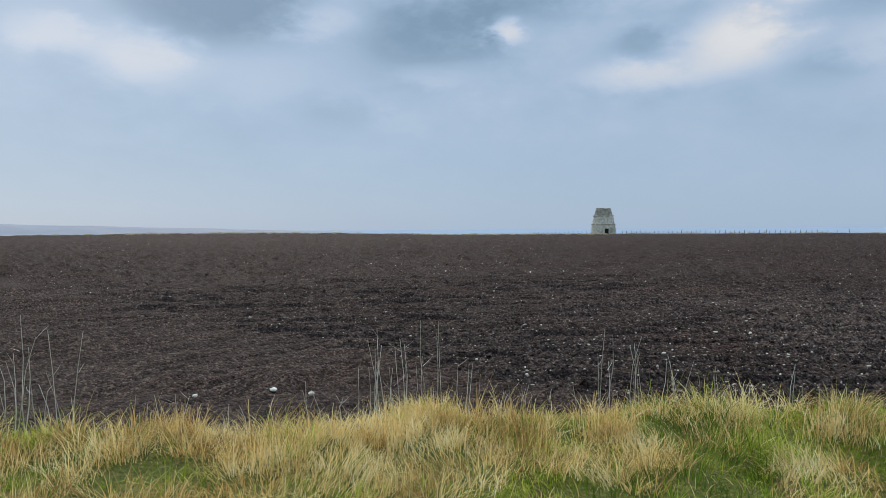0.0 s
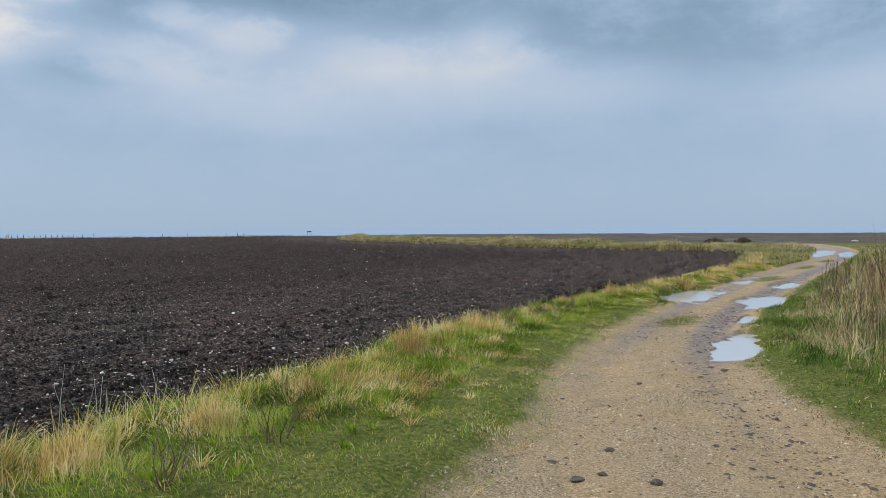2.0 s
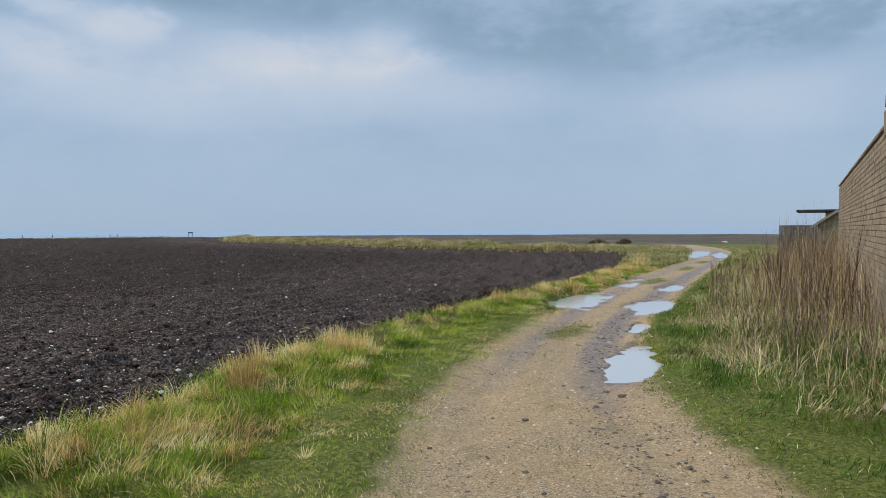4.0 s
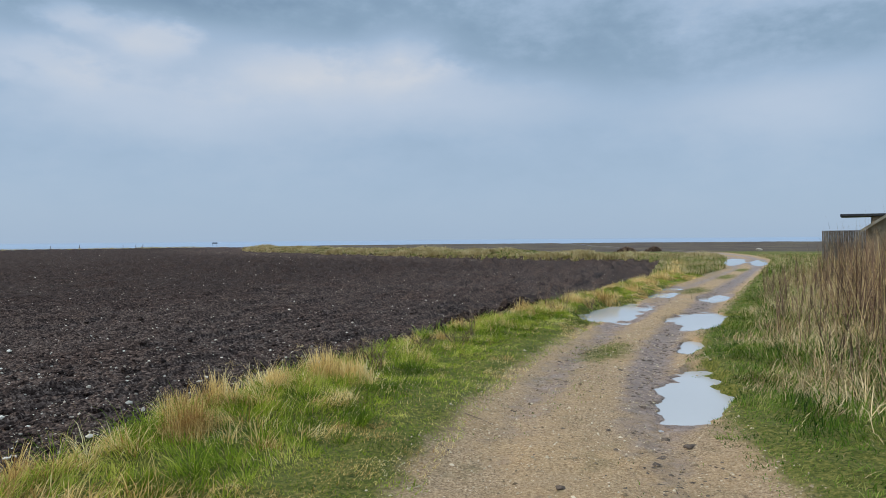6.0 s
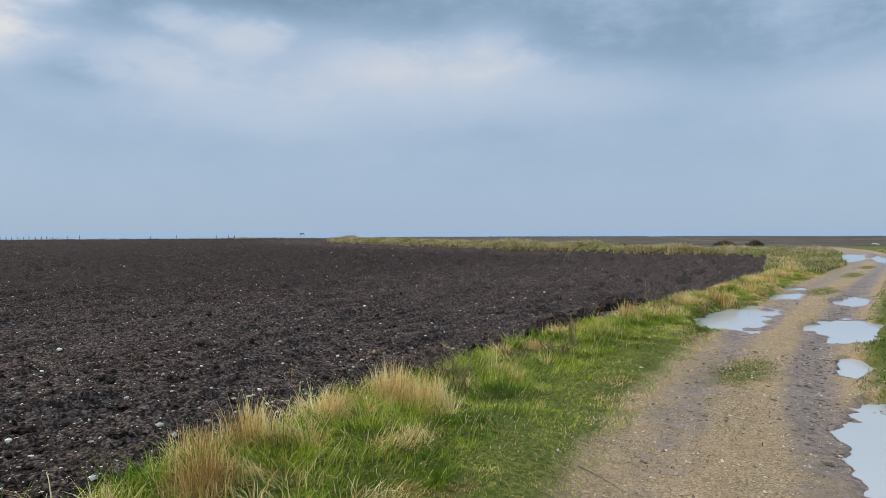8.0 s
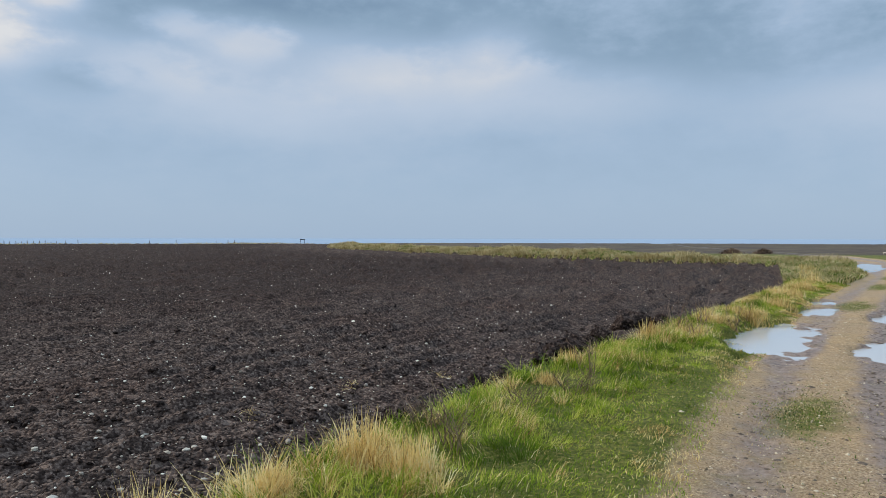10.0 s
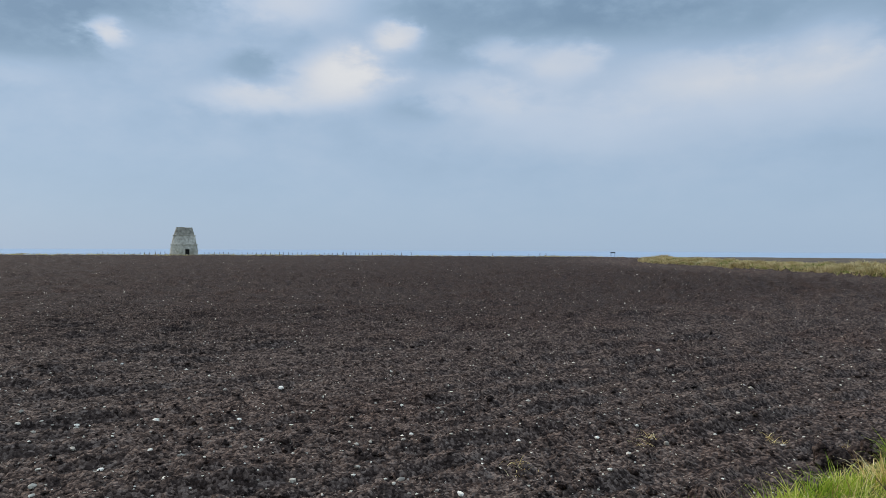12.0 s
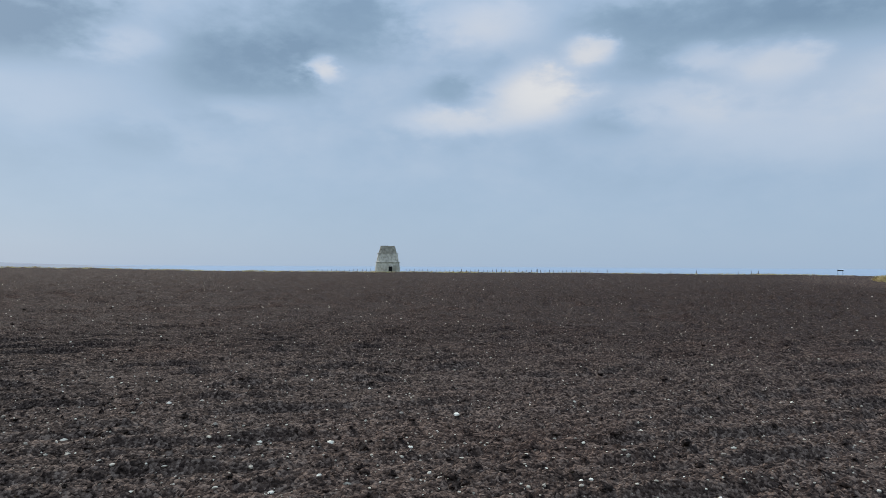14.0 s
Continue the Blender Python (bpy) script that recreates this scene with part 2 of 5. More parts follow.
def soil_material():
    """Ploughed earth: crumbs of uneven dryness, wetter and redder patches, brightness painted in beside the verge."""
    mat = bpy.data.materials.new("ploughed_soil")
    mat.use_nodes = True
    nt = mat.node_tree
    bsdf = nt.nodes["Principled BSDF"]
    bsdf.inputs["Roughness"].default_value, bsdf.inputs["Specular IOR Level"].default_value = 0.93, 0.08
    coord = nt.nodes.new("ShaderNodeNewGeometry")

    def noise_at(scale, detail, rough):
        n = nt.nodes.new("ShaderNodeTexNoise")
        n.inputs["Scale"].default_value, n.inputs["Detail"].default_value, n.inputs["Roughness"].default_value = scale, detail, rough
        nt.links.new(coord.outputs["Position"], n.inputs["Vector"])
        return n.outputs[0]

    def calc(operation, a, b):
        n = nt.nodes.new("ShaderNodeMath")
        n.operation = operation
        for socket, value in zip(n.inputs, (a, b)):
            if isinstance(value, float):
                socket.default_value = value
            else:
                nt.links.new(value, socket)
        return n.outputs[0]

    # single crumbs, crooked and of uneven dryness
    bent = nt.nodes.new("ShaderNodeVectorMath")
    bent.operation = "MULTIPLY_ADD"
    shake = nt.nodes.new("ShaderNodeTexNoise")
    shake.inputs["Scale"].default_value, shake.inputs["Detail"].default_value = 30.0, 3
    nt.links.new(coord.outputs["Position"], shake.inputs["Vector"])
    nt.links.new(shake.outputs["Color"], bent.inputs[0]), nt.links.new(coord.outputs["Position"], bent.inputs[2])
    bent.inputs[1].default_value = (0.022, 0.022, 0.022)

    def crumbs(scale):
        n = nt.nodes.new("ShaderNodeTexVoronoi")
        n.inputs["Scale"].default_value = scale
        nt.links.new(bent.outputs[0], n.inputs["Vector"])
        pick = nt.nodes.new("ShaderNodeSeparateColor")
        nt.links.new(n.outputs["Color"], pick.inputs[0])
        return n.outputs["Distance"], pick.outputs[0]

    (coarse, coarse_tone), (fine, fine_tone) = crumbs(15.0), crumbs(42.0)
    # crumbs, clods and broad stretches of uneven tone
    tone = calc("ADD", calc("MULTIPLY", calc("SUBTRACT", noise_at(24.0, 5, 0.65), 0.5), 0.75), calc("MULTIPLY", calc("SUBTRACT", noise_at(3.4, 5, 0.6), 0.5), 0.08))
    tone = calc("ADD", tone, calc("ADD", calc("MULTIPLY", calc("SUBTRACT", coarse_tone, 0.5), 0.20), calc("MULTIPLY", calc("SUBTRACT", fine_tone, 0.5), 0.40)))
    tone = calc("ADD", tone, calc("MULTIPLY", calc("SUBTRACT", noise_at(0.8, 4, 0.6), 0.5), 0.10))
    # streaks along the harrow rows
    turned = nt.nodes.new("ShaderNodeVectorRotate")
    turned.rotation_type = "Z_AXIS"
    turned.inputs["Angle"].default_value = math.radians(-67.4)
    nt.links.new(coord.outputs["Position"], turned.inputs["Vector"])
    drawn = nt.nodes.new("ShaderNodeVectorMath")
    drawn.operation = "MULTIPLY"
    drawn.inputs[1].default_value = (1.5, 5.5, 1.5)
    nt.links.new(turned.outputs[0], drawn.inputs[0])
    streak = nt.nodes.new("ShaderNodeTexNoise")
    streak.inputs["Scale"].default_value, streak.inputs["Detail"].default_value, streak.inputs["Roughness"].default_value = 1.0, 4, 0.65
    nt.links.new(drawn.outputs[0], streak.inputs["Vector"])
    tone = calc("ADD", tone, calc("MULTIPLY", calc("SUBTRACT", streak.outputs[0], 0.5), 0.20))
    # brightness put into the colour: soil lighter along the northern verge, darker beyond
    verge_lift = nt.nodes.new("ShaderNodeAttribute")
    verge_lift.attribute_name = "lighter"
    tone = calc("ADD", tone, calc("MULTIPLY", verge_lift.outputs["Fac"], 0.105))
    tone = calc("ADD", tone, 0.438)
    ramp = nt.nodes.new("ShaderNodeValToRGB")
    stops = ((0.20, (0.0125, 0.0083, 0.0066)), (0.42, (0.036, 0.0240, 0.0190)), (0.58, (0.077, 0.053, 0.0415)), (0.82, (0.20, 0.147, 0.116)))
    while len(ramp.color_ramp.elements) < len(stops):
        ramp.color_ramp.elements.new(0.5)
    for element, (at, colour) in zip(ramp.color_ramp.elements, stops):
        element.position, element.color = at, (*colour, 1)
    nt.links.new(tone, ramp.inputs[0])
    red = nt.nodes.new("ShaderNodeMapRange")
    red.inputs["From Min"].default_value, red.inputs["From Max"].default_value, red.inputs["To Max"].default_value = 0.48, 0.70, 0.3
    nt.links.new(noise_at(0.3, 4, 0.55), red.inputs["Value"])
    mix = nt.nodes.new("ShaderNodeMix")
    mix.data_type, mix.blend_type = "RGBA", "MULTIPLY"
    nt.links.new(red.outputs[0], mix.inputs["Factor"]), nt.links.new(ramp.outputs[0], mix.inputs["A"])
    mix.inputs["B"].default_value = (1.0, 0.72, 0.58, 1)
    nt.links.new(mix.outputs["Result"], bsdf.inputs["Base Color"])
    relief = nt.nodes.new("ShaderNodeBump")
    relief.inputs["Strength"].default_value, relief.inputs["Distance"].default_value = 1.0, 0.034
    rough_height = calc("SUBTRACT", calc("MULTIPLY", noise_at(22.0, 4, 0.55), 0.5), calc("ADD", calc("MULTIPLY", coarse, 1.0), calc("MULTIPLY", fine, 0.55)))
    nt.links.new(rough_height, relief.inputs["Height"]), nt.links.new(relief.outputs[0], bsdf.inputs["Normal"])
    return mat


def water_material(name, colour, rough, wave, scale):
    mat = bpy.data.materials.new(name)
    mat.use_nodes = True
    nt = mat.node_tree
    bsdf = nt.nodes["Principled BSDF"]
    bsdf.inputs["Base Color"].default_value = (*colour, 1)
    bsdf.inputs["Roughness"].default_value, bsdf.inputs["IOR"].default_value = rough, 1.33
    coord = nt.nodes.new("ShaderNodeNewGeometry")
    tex = nt.nodes.new("ShaderNodeTexNoise")
    tex.inputs["Scale"].default_value, tex.inputs["Detail"].default_value = scale, 3
    relief = nt.nodes.new("ShaderNodeBump")
    relief.inputs["Strength"].default_value, relief.inputs["Distance"].default_value = 1.0, wave
    nt.links.new(coord.outputs["Position"], tex.inputs["Vector"]), nt.links.new(tex.outputs[0], relief.inputs["Height"])
    nt.links.new(relief.outputs[0], bsdf.inputs["Normal"])
    return mat


SOIL = soil_material()
GROUND = masked_ground()
PUDDLE = water_material("puddle_water", (0.50, 0.49, 0.465), 0.02, 0.0005, 6.0)
# sea haze is painted: mixed into this pale matt base colour
SEA = material("hazy_sea", ((0.3, (0.295, 0.365, 0.44)), (0.7, (0.325, 0.395, 0.47))), scale=0.02, rough=0.9, spec=0.02)
GREEN = leafy(material("green_grass", ((0.15, (0.075, 0.125, 0.010)), (0.45, (0.205, 0.30, 0.020)), (0.70, (0.38, 0.45, 0.045)), (0.95, (0.68, 0.63, 0.16))), scale=1.9, rough=0.7, island=0.55, spec=0.1, contrast=2.5), 0.4)
STRAW = leafy(material("dry_grass", ((0.15, (0.37, 0.215, 0.072)), (0.45, (0.73, 0.525, 0.195)), (0.70, (0.90, 0.71, 0.31)), (0.95, (0.95, 0.83, 0.49))), scale=2.2, rough=0.7, island=0.65, spec=0.1, contrast=1.6), 0.35)
# GREEN darkened: shade on the track's right side put into the colour
DARKENED_GREEN = leafy(material("darkened_green_grass", ((0.15, (0.025, 0.055, 0.007)), (0.45, (0.080, 0.150, 0.014)), (0.70, (0.16, 0.25, 0.028)), (0.95, (0.36, 0.36, 0.10))), scale=2.1, rough=0.7, island=0.6, spec=0.1, contrast=2.0), 0.35)
PALE_GRASS = leafy(material("pale_rough_grass", ((0.15, (0.23, 0.18, 0.07)), (0.45, (0.45, 0.355, 0.165)), (0.70, (0.60, 0.49, 0.26)), (0.95, (0.72, 0.63, 0.39))), scale=0.9, rough=0.75, island=0.45, spec=0.1, contrast=1.6), 0.3)
STALK = material("dead_stalks", ((0.2, (0.065, 0.040, 0.028)), (0.5, (0.18, 0.11, 0.072)), (0.8, (0.34, 0.235, 0.15))), scale=1.2, rough=0.8, island=0.6)
DRY_REED = material("dry_reed", ((0.2, (0.20, 0.13, 0.058)), (0.5, (0.46, 0.34, 0.165)), (0.8, (0.72, 0.57, 0.31))), scale=0.9, rough=0.75, island=0.5)
FLINT = material("pale_field_stone", ((0.25, (0.28, 0.235, 0.18)), (0.5, (0.56, 0.49, 0.38)), (0.75, (0.84, 0.76, 0.62))), scale=9, rough=0.7, island=0.6, objects=0.3, bump=0.006, bump_scale=60)
PALE_STEM = material("bleached_stem", ((0.25, (0.42, 0.36, 0.27)), (0.7, (0.74, 0.68, 0.56))), scale=3, rough=0.7, island=0.5)
PEBBLE = material("track_gravel_stone", ((0.25, (0.20, 0.14, 0.08)), (0.5, (0.42, 0.325, 0.20)), (0.8, (0.68, 0.57, 0.40))), scale=12, rough=0.8, island=0.7)
CLOD = material("mud_clod", ((0.3, (0.075, 0.052, 0.037)), (0.7, (0.17, 0.125, 0.088))), scale=20, rough=0.9, bump=0.01, bump_scale=50)
ROUGH_STONE = material("tower_limestone", ((0.25, (0.32, 0.285, 0.23)), (0.5, (0.54, 0.49, 0.405)), (0.75, (0.70, 0.65, 0.55))), scale=1.7, detail=8, rough=0.95, bump=0.06, bump_scale=3.0, stain=(0.4, (0.17, 0.15, 0.11), 0.6))
DARK_STONE = material("weathered_limestone", ((0.25, (0.15, 0.13, 0.10)), (0.5, (0.29, 0.26, 0.20)), (0.75, (0.42, 0.385, 0.31))), scale=1.7, detail=8, rough=0.95, bump=0.06, bump_scale=3.0)
BLOCK = material("buff_block", ((0.25, (0.17, 0.128, 0.082)), (0.5, (0.27, 0.208, 0.138)), (0.8, (0.37, 0.295, 0.20))), scale=5, detail=8, rough=0.92, bump=0.010, bump_scale=24, stain=(0.7, (0.17, 0.14, 0.11), 0.45), objects=0.16, island=0.14)
MORTAR = material("mortar", ((0.3, (0.15, 0.12, 0.09)), (0.7, (0.23, 0.19, 0.14))), scale=8, rough=0.95, bump=0.01, bump_scale=40)
SLATE = material("dark_slate", ((0.3, (0.025, 0.028, 0.033)), (0.7, (0.07, 0.075, 0.085))), scale=6, rough=0.55, objects=0.4, island=0.3)
TIMBER = material("grey_timber", ((0.3, (0.085, 0.07, 0.055)), (0.7, (0.20, 0.175, 0.145))), scale=6, rough=0.85, objects=0.4)
DARK_TIMBER = material("dark_timber", ((0.3, (0.022, 0.024, 0.028)), (0.7, (0.055, 0.058, 0.064))), scale=6, rough=0.7)
DOOR_SHADE = material("door_shade_black", ((0.3, (0.008, 0.008, 0.008)), (0.7, (0.02, 0.018, 0.016))), scale=3, rough=1.0)
# near-sky tone: distance haze put into the headland's own colour
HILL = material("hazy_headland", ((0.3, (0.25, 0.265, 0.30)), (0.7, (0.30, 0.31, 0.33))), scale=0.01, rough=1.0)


# ---------------------------------------------------------------- the lie of the land
rng = np.random.default_rng(7)
EDGE_Y = (-60, -25, -12, -6, -2.3, -1.0, 0.6, 2.4, 4.2, 5.1, 6.1, 7.2, 8.0, 9.5, 10.7, 12.0, 13.1, 13.8, 15.1, 17.5, 28.6, 46.0, 48.0, 56, 64.6, 72.4, 100, 107, 185)
EDGE_X = (-21.5, -11.5, -8.3, -6.6, -5.75, -5.3, -5.0, -4.4, -3.5, -3.1, -2.72, -2.3, -2.1, -1.75, -1.42, -0.82, -0.42, -0.02, 0.66, 1.75, 6.8, 11.6, 12.0, 3.2, -6.0, -12.0, -32.5, -36, -63)
LEFT_Y = (-60, -12, -4, 0, 3.2, 5.2, 7.2, 8.8, 11.1, 14.3, 23.6, 36, 43.7, 52, 64, 90)
LEFT_X = (-14, -3.8, -1.7, -1.2, -0.75, -0.15, -0.05, 0.3, 0.95, 2.1, 5.9, 12.1, 14.6, 17.8, 19.5, 20)
RIGHT_Y = (-60, -12, -4, 0, 5, 6.6, 8.2, 10.5, 13.3, 18, 27.5, 38.6, 48, 58, 70, 90)
RIGHT_X = (-9, 0.8, 2.4, 2.75, 2.5, 2.35, 2.42, 2.9, 3.8, 5.9, 10.2, 15.2, 19.2, 22, 23.5, 24)
CENTRE = np.array((-0.6, 4.5))
RIM = 176.0
# puddles: x, y, half length along the track, half width, turn in degrees from +y to +x
PUDDLES = (
    (2.60, 9.65, 1.25, 0.30, 19), (3.45, 12.6, 0.60, 0.16, 20), (4.65, 15.8, 1.35, 0.55, 24), (3.22, 17.2, 2.35, 0.64, 20), (5.2, 21.4, 1.1, 0.32, 34),
    (6.2, 23.8, 0.85, 0.27, 28), (6.5, 20.6, 1.15, 0.40, 26), (16.2, 46.5, 6.5, 0.9, 22), (16.9, 44.2, 5.0, 0.5, 22),
)


def edge_x(y):
    return np.interp(y, EDGE_Y, EDGE_X)


def left_x(y):
    return np.interp(y, LEFT_Y, LEFT_X)


def right_x(y):
    return np.interp(y, RIGHT_Y, RIGHT_X)


def hashed(i, j, seed):
    v = np.sin(i * 127.1 + j * 311.7 + seed * 74.7) * 43758.5453
    return v - np.floor(v)


def value_noise(x, y, seed=0):
    i, j = np.floor(x), np.floor(y)
    u, v = x - i, y - j
    u, v = u * u * (3 - 2 * u), v * v * (3 - 2 * v)
    a, b, c, d = hashed(i, j, seed), hashed(i + 1, j, seed), hashed(i, j + 1, seed), hashed(i + 1, j + 1, seed)
    return a + (b - a) * u + (c - a) * v + (a - b - c + d) * u * v - 0.5


def layered(x, y, seed, octaves=4, gain=0.5):
    total, much, c, s = 0.0, 1.0, 0.8, 0.6
    for n in range(octaves):
        total = total + much * value_noise(x, y, seed + n)
        x, y, much = 2.03 * (c * x - s * y), 2.03 * (s * x + c * y), much * gain
    return total


def smooth(v, low, high):
    t = np.clip((v - low) / (high - low), 0, 1)
    return t * t * (3 - 2 * t)


def pool(x, y):
    """How deep in a puddle a place lies: 1 in the middle, 0 at its shore, less outside."""
    best = np.full(np.shape(x), -9.0)
    for px, py, long, wide, turn in PUDDLES:
        s, c = math.sin(radians(turn)), math.cos(radians(turn))
        along, across = (x - px) * s + (y - py) * c, (x - px) * c - (y - py) * s
        best = np.maximum(best, 1 - np.sqrt((along / long) ** 2 + (across / wide) ** 2))
    return best


def crumbled(x, y, seed):
    """Rounded lumps on a shaken grid, each of its own height, with narrow clefts between them."""
    best, tone = np.full(x.shape, 9.0), np.zeros(x.shape)
    gx, gy = np.floor(x), np.floor(y)
    for i in (-1, 0, 1):
        for j in (-1, 0, 1):
            cx, cy = gx + i, gy + j
            a = np.sin(cx * 127.1 + cy * 311.7 + seed * 17.3) * 43758.5453
            b = np.sin(cx * 269.5 + cy * 183.3 + seed * 29.1) * 24634.6345
            a, b = a - np.floor(a), b - np.floor(b)
            d = np.hypot(cx + 0.15 + 0.7 * a - x, cy + 0.15 + 0.7 * b - y)
            tone = np.where(d < best, (a * 7.31 + b * 3.17) % 1.0, tone)
            best = np.minimum(best, d)
    return np.sqrt(np.clip(1 - (best / 0.8) ** 2, 0, 1)) * (0.25 + 0.75 * tone ** 1.5)


def field_clods(x, y, far):
    """Broken soil: crumbs and clods of several sizes, harrow rows and a wheel rut beside the verge."""
    u, v = x + 0.05 * layered(x * 6, y * 6, 16, 2), y + 0.05 * layered(x * 6, y * 6, 17, 2)
    along, off = 0.385 * u + 0.923 * v, 0.923 * u - 0.385 * v
    gather = smooth(layered(x * 0.9, y * 0.9, 33, 3), -0.25, 0.35)
    lump = 0.052 * crumbled(along * 5.0, off * 7.0, 1) * (0.6 + 0.4 * gather) + 0.038 * crumbled(along * 10.5, off * 13.0, 2) + 0.022 * np.abs(layered(x * 14, y * 14, 11, 2, 0.6))
    rough = layered(along * 1.2, off * 2.8, 31, 3)
    across = 0.923 * (0.416 * y - 5.1 - x)
    rows = np.sin(across * 2 * np.pi / 0.78 + 2.2 * value_noise(x * 0.5, y * 0.5, 3)) + 0.7 * np.sin(across * 2 * np.pi / 0.29 + 3 * value_noise(x * 0.9, y * 0.9, 4))
    s = edge_x(y) - x
    rut = -0.11 * np.exp(-((s - 2.3) / 0.22) ** 2) - 0.05 * np.exp(-((s - 0.35) / 0.25) ** 2)
    ridge = (0.10 * smooth(far, 8, 16) + 0.24 * smooth(far, 14, 45)) * layered(along * 0.9, off * 3.4, 35, 3, 0.7)
    return lump - 0.05 + 0.035 * rough + 0.036 * rows * (0.8 + rough) + ridge + rut * (1 + 0.6 * rough) + 0.10 * layered(x * 0.12, y * 0.12, 5, 2)


def land(x, y):
    """The ground's height and, from the field's edge, how far a place lies from it (field: below 0)."""
    x, y = np.asarray(x, float), np.asarray(y, float)
    far = np.hypot(x - CENTRE[0], y - CENTRE[1])
    s = x - edge_x(y)
    wander = s + 0.22 * layered(x * 1.1, y * 1.1, 61, 3) * (1 - smooth(far, 22, 40))
    soil = -0.13 + field_clods(x, y, far) + 0.9 * np.exp(-((far - 178) / 30) ** 2) * smooth(-np.degrees(np.arctan2(x, y)), 62, 85)
    l, r = x - left_x(y), right_x(y) - x
    inside = np.minimum(l, r)
    turf = 0.06 + 0.07 * layered(x * 0.9, y * 0.9, 21, 3) + 0.035 * layered(x * 5, y * 5, 23, 2)
    track = 0.03 * layered(x * 1.5, y * 1.5, 41, 3) + 0.014 * layered(x * 8, y * 8, 43, 3, 0.6) - 0.02
    mid = (l - r) / np.maximum(l + r, 0.3)
    track = track - 0.03 * np.exp(-((np.abs(mid) - 0.55) / 0.18) ** 2)
    dip = pool(x, y)
    bank = turf + (track - turf) * smooth(inside, -0.35, 0.3)
    bank = bank - (bank + 0.12) * smooth(dip + 0.62 * layered(x * 2.2, y * 2.2, 47, 4, 0.6), -0.22, 0.30)
    bank = bank + 0.05 * np.exp(-((s - 0.5) / 0.5) ** 2) * (y < 47)
    strip = 0.35 * np.exp(-((s - 4) / 3.0) ** 2) * smooth(y, 46, 60) * (1 + 0.9 * layered(x * 0.2, y * 0.2, 51, 3)) * (y < 112)
    bank = bank + strip + 0.25 * layered(x * 0.03, y * 0.03, 52, 3) * smooth(far, 40, 120)
    z = soil + (bank - soil) * smooth(wander, -0.18, 0.16)
    return z, s, far


def height(x, y):
    return land(x, y)[0]


# ---------------------------------------------------------------- mesh helpers
def sheet(name, verts, faces, mats, parent=None, smooth_faces=False):
    """One mesh object from arrays of corners and of triangles or quads."""
    me = bpy.data.meshes.new(name)
    verts, faces = np.asarray(verts, np.float32), np.asarray(faces, np.int32)
    sides = faces.shape[1]
    me.vertices.add(len(verts)), me.loops.add(faces.size), me.polygons.add(len(faces))
    me.vertices.foreach_set("co", verts.ravel())
    me.loops.foreach_set("vertex_index", faces.ravel())
    me.polygons.foreach_set("loop_start", np.arange(0, faces.size, sides, dtype=np.int32))
    me.polygons.foreach_set("use_smooth", np.full(len(faces), smooth_faces))
    me.update(calc_edges=True)
    for mat in mats:
        me.materials.append(mat)
    ob = new(name, me)
    ob.parent = parent
    return ob


def part(name, bm, mat, parent=None, label=""):
    me = bpy.data.meshes.new(name)
    bm.to_mesh(me), bm.free()
    me.materials.append(mat)
    ob = new(name, me)
    ob.parent = parent
    return tagged(ob, label) if label else ob


def box(bm, size, m, bevel=0.0, jitter=0.0):
    made = bmesh.ops.create_cube(bm, size=1, matrix=m @ Matrix.Diagonal((*size, 1)))["verts"]
    if bevel:
        edges = list({e for v in made for e in v.link_edges})
        made = bmesh.ops.bevel(bm, geom=edges, offset=bevel, segments=1, affect="EDGES")["verts"]
    for v in made:
        if jitter:
            v.co += Vector([random.uniform(-jitter, jitter) for _ in range(3)])
    return made


def anchor(name, m, label, category, group=""):
    ob = new(name)
    ob.empty_display_size = 0.2
    ob.matrix_world = m
    return tagged(ob, label, category, group)


def blades(at, tall, wide, lean, curl=0.6, base=None):
    """Tapered bent blades, five corners and three triangles each. at: n x 2; tall, wide, lean: n."""
    n = len(at)
    turn, face = rng.uniform(0, 2 * np.pi, n), rng.uniform(0, 2 * np.pi, n)
    side = np.stack([np.cos(face), np.sin(face), np.zeros(n)], 1) * (wide / 2)[:, None]
    out = np.stack([np.cos(turn), np.sin(turn), np.zeros(n)], 1) * (tall * lean)[:, None]
    foot = np.stack([at[:, 0], at[:, 1], height(at[:, 0], at[:, 1]) if base is None else base], 1)
    up = np.zeros((n, 3))
    up[:, 2] = tall
    mid = foot + 0.55 * up + (1 - curl) * 0.55 * out
    tip = foot + up * (1 - 0.25 * np.minimum(lean, 1.5))[:, None] + out
    verts = np.stack([foot - side, foot + side, mid - 0.8 * side, mid + 0.8 * side, tip], 1).reshape(-1, 3)
    k = 5 * np.arange(n)[:, None]
    faces = np.concatenate([k + np.array([0, 1, 3]), k + np.array([0, 3, 2]), k + np.array([2, 3, 4])])
    return verts, faces


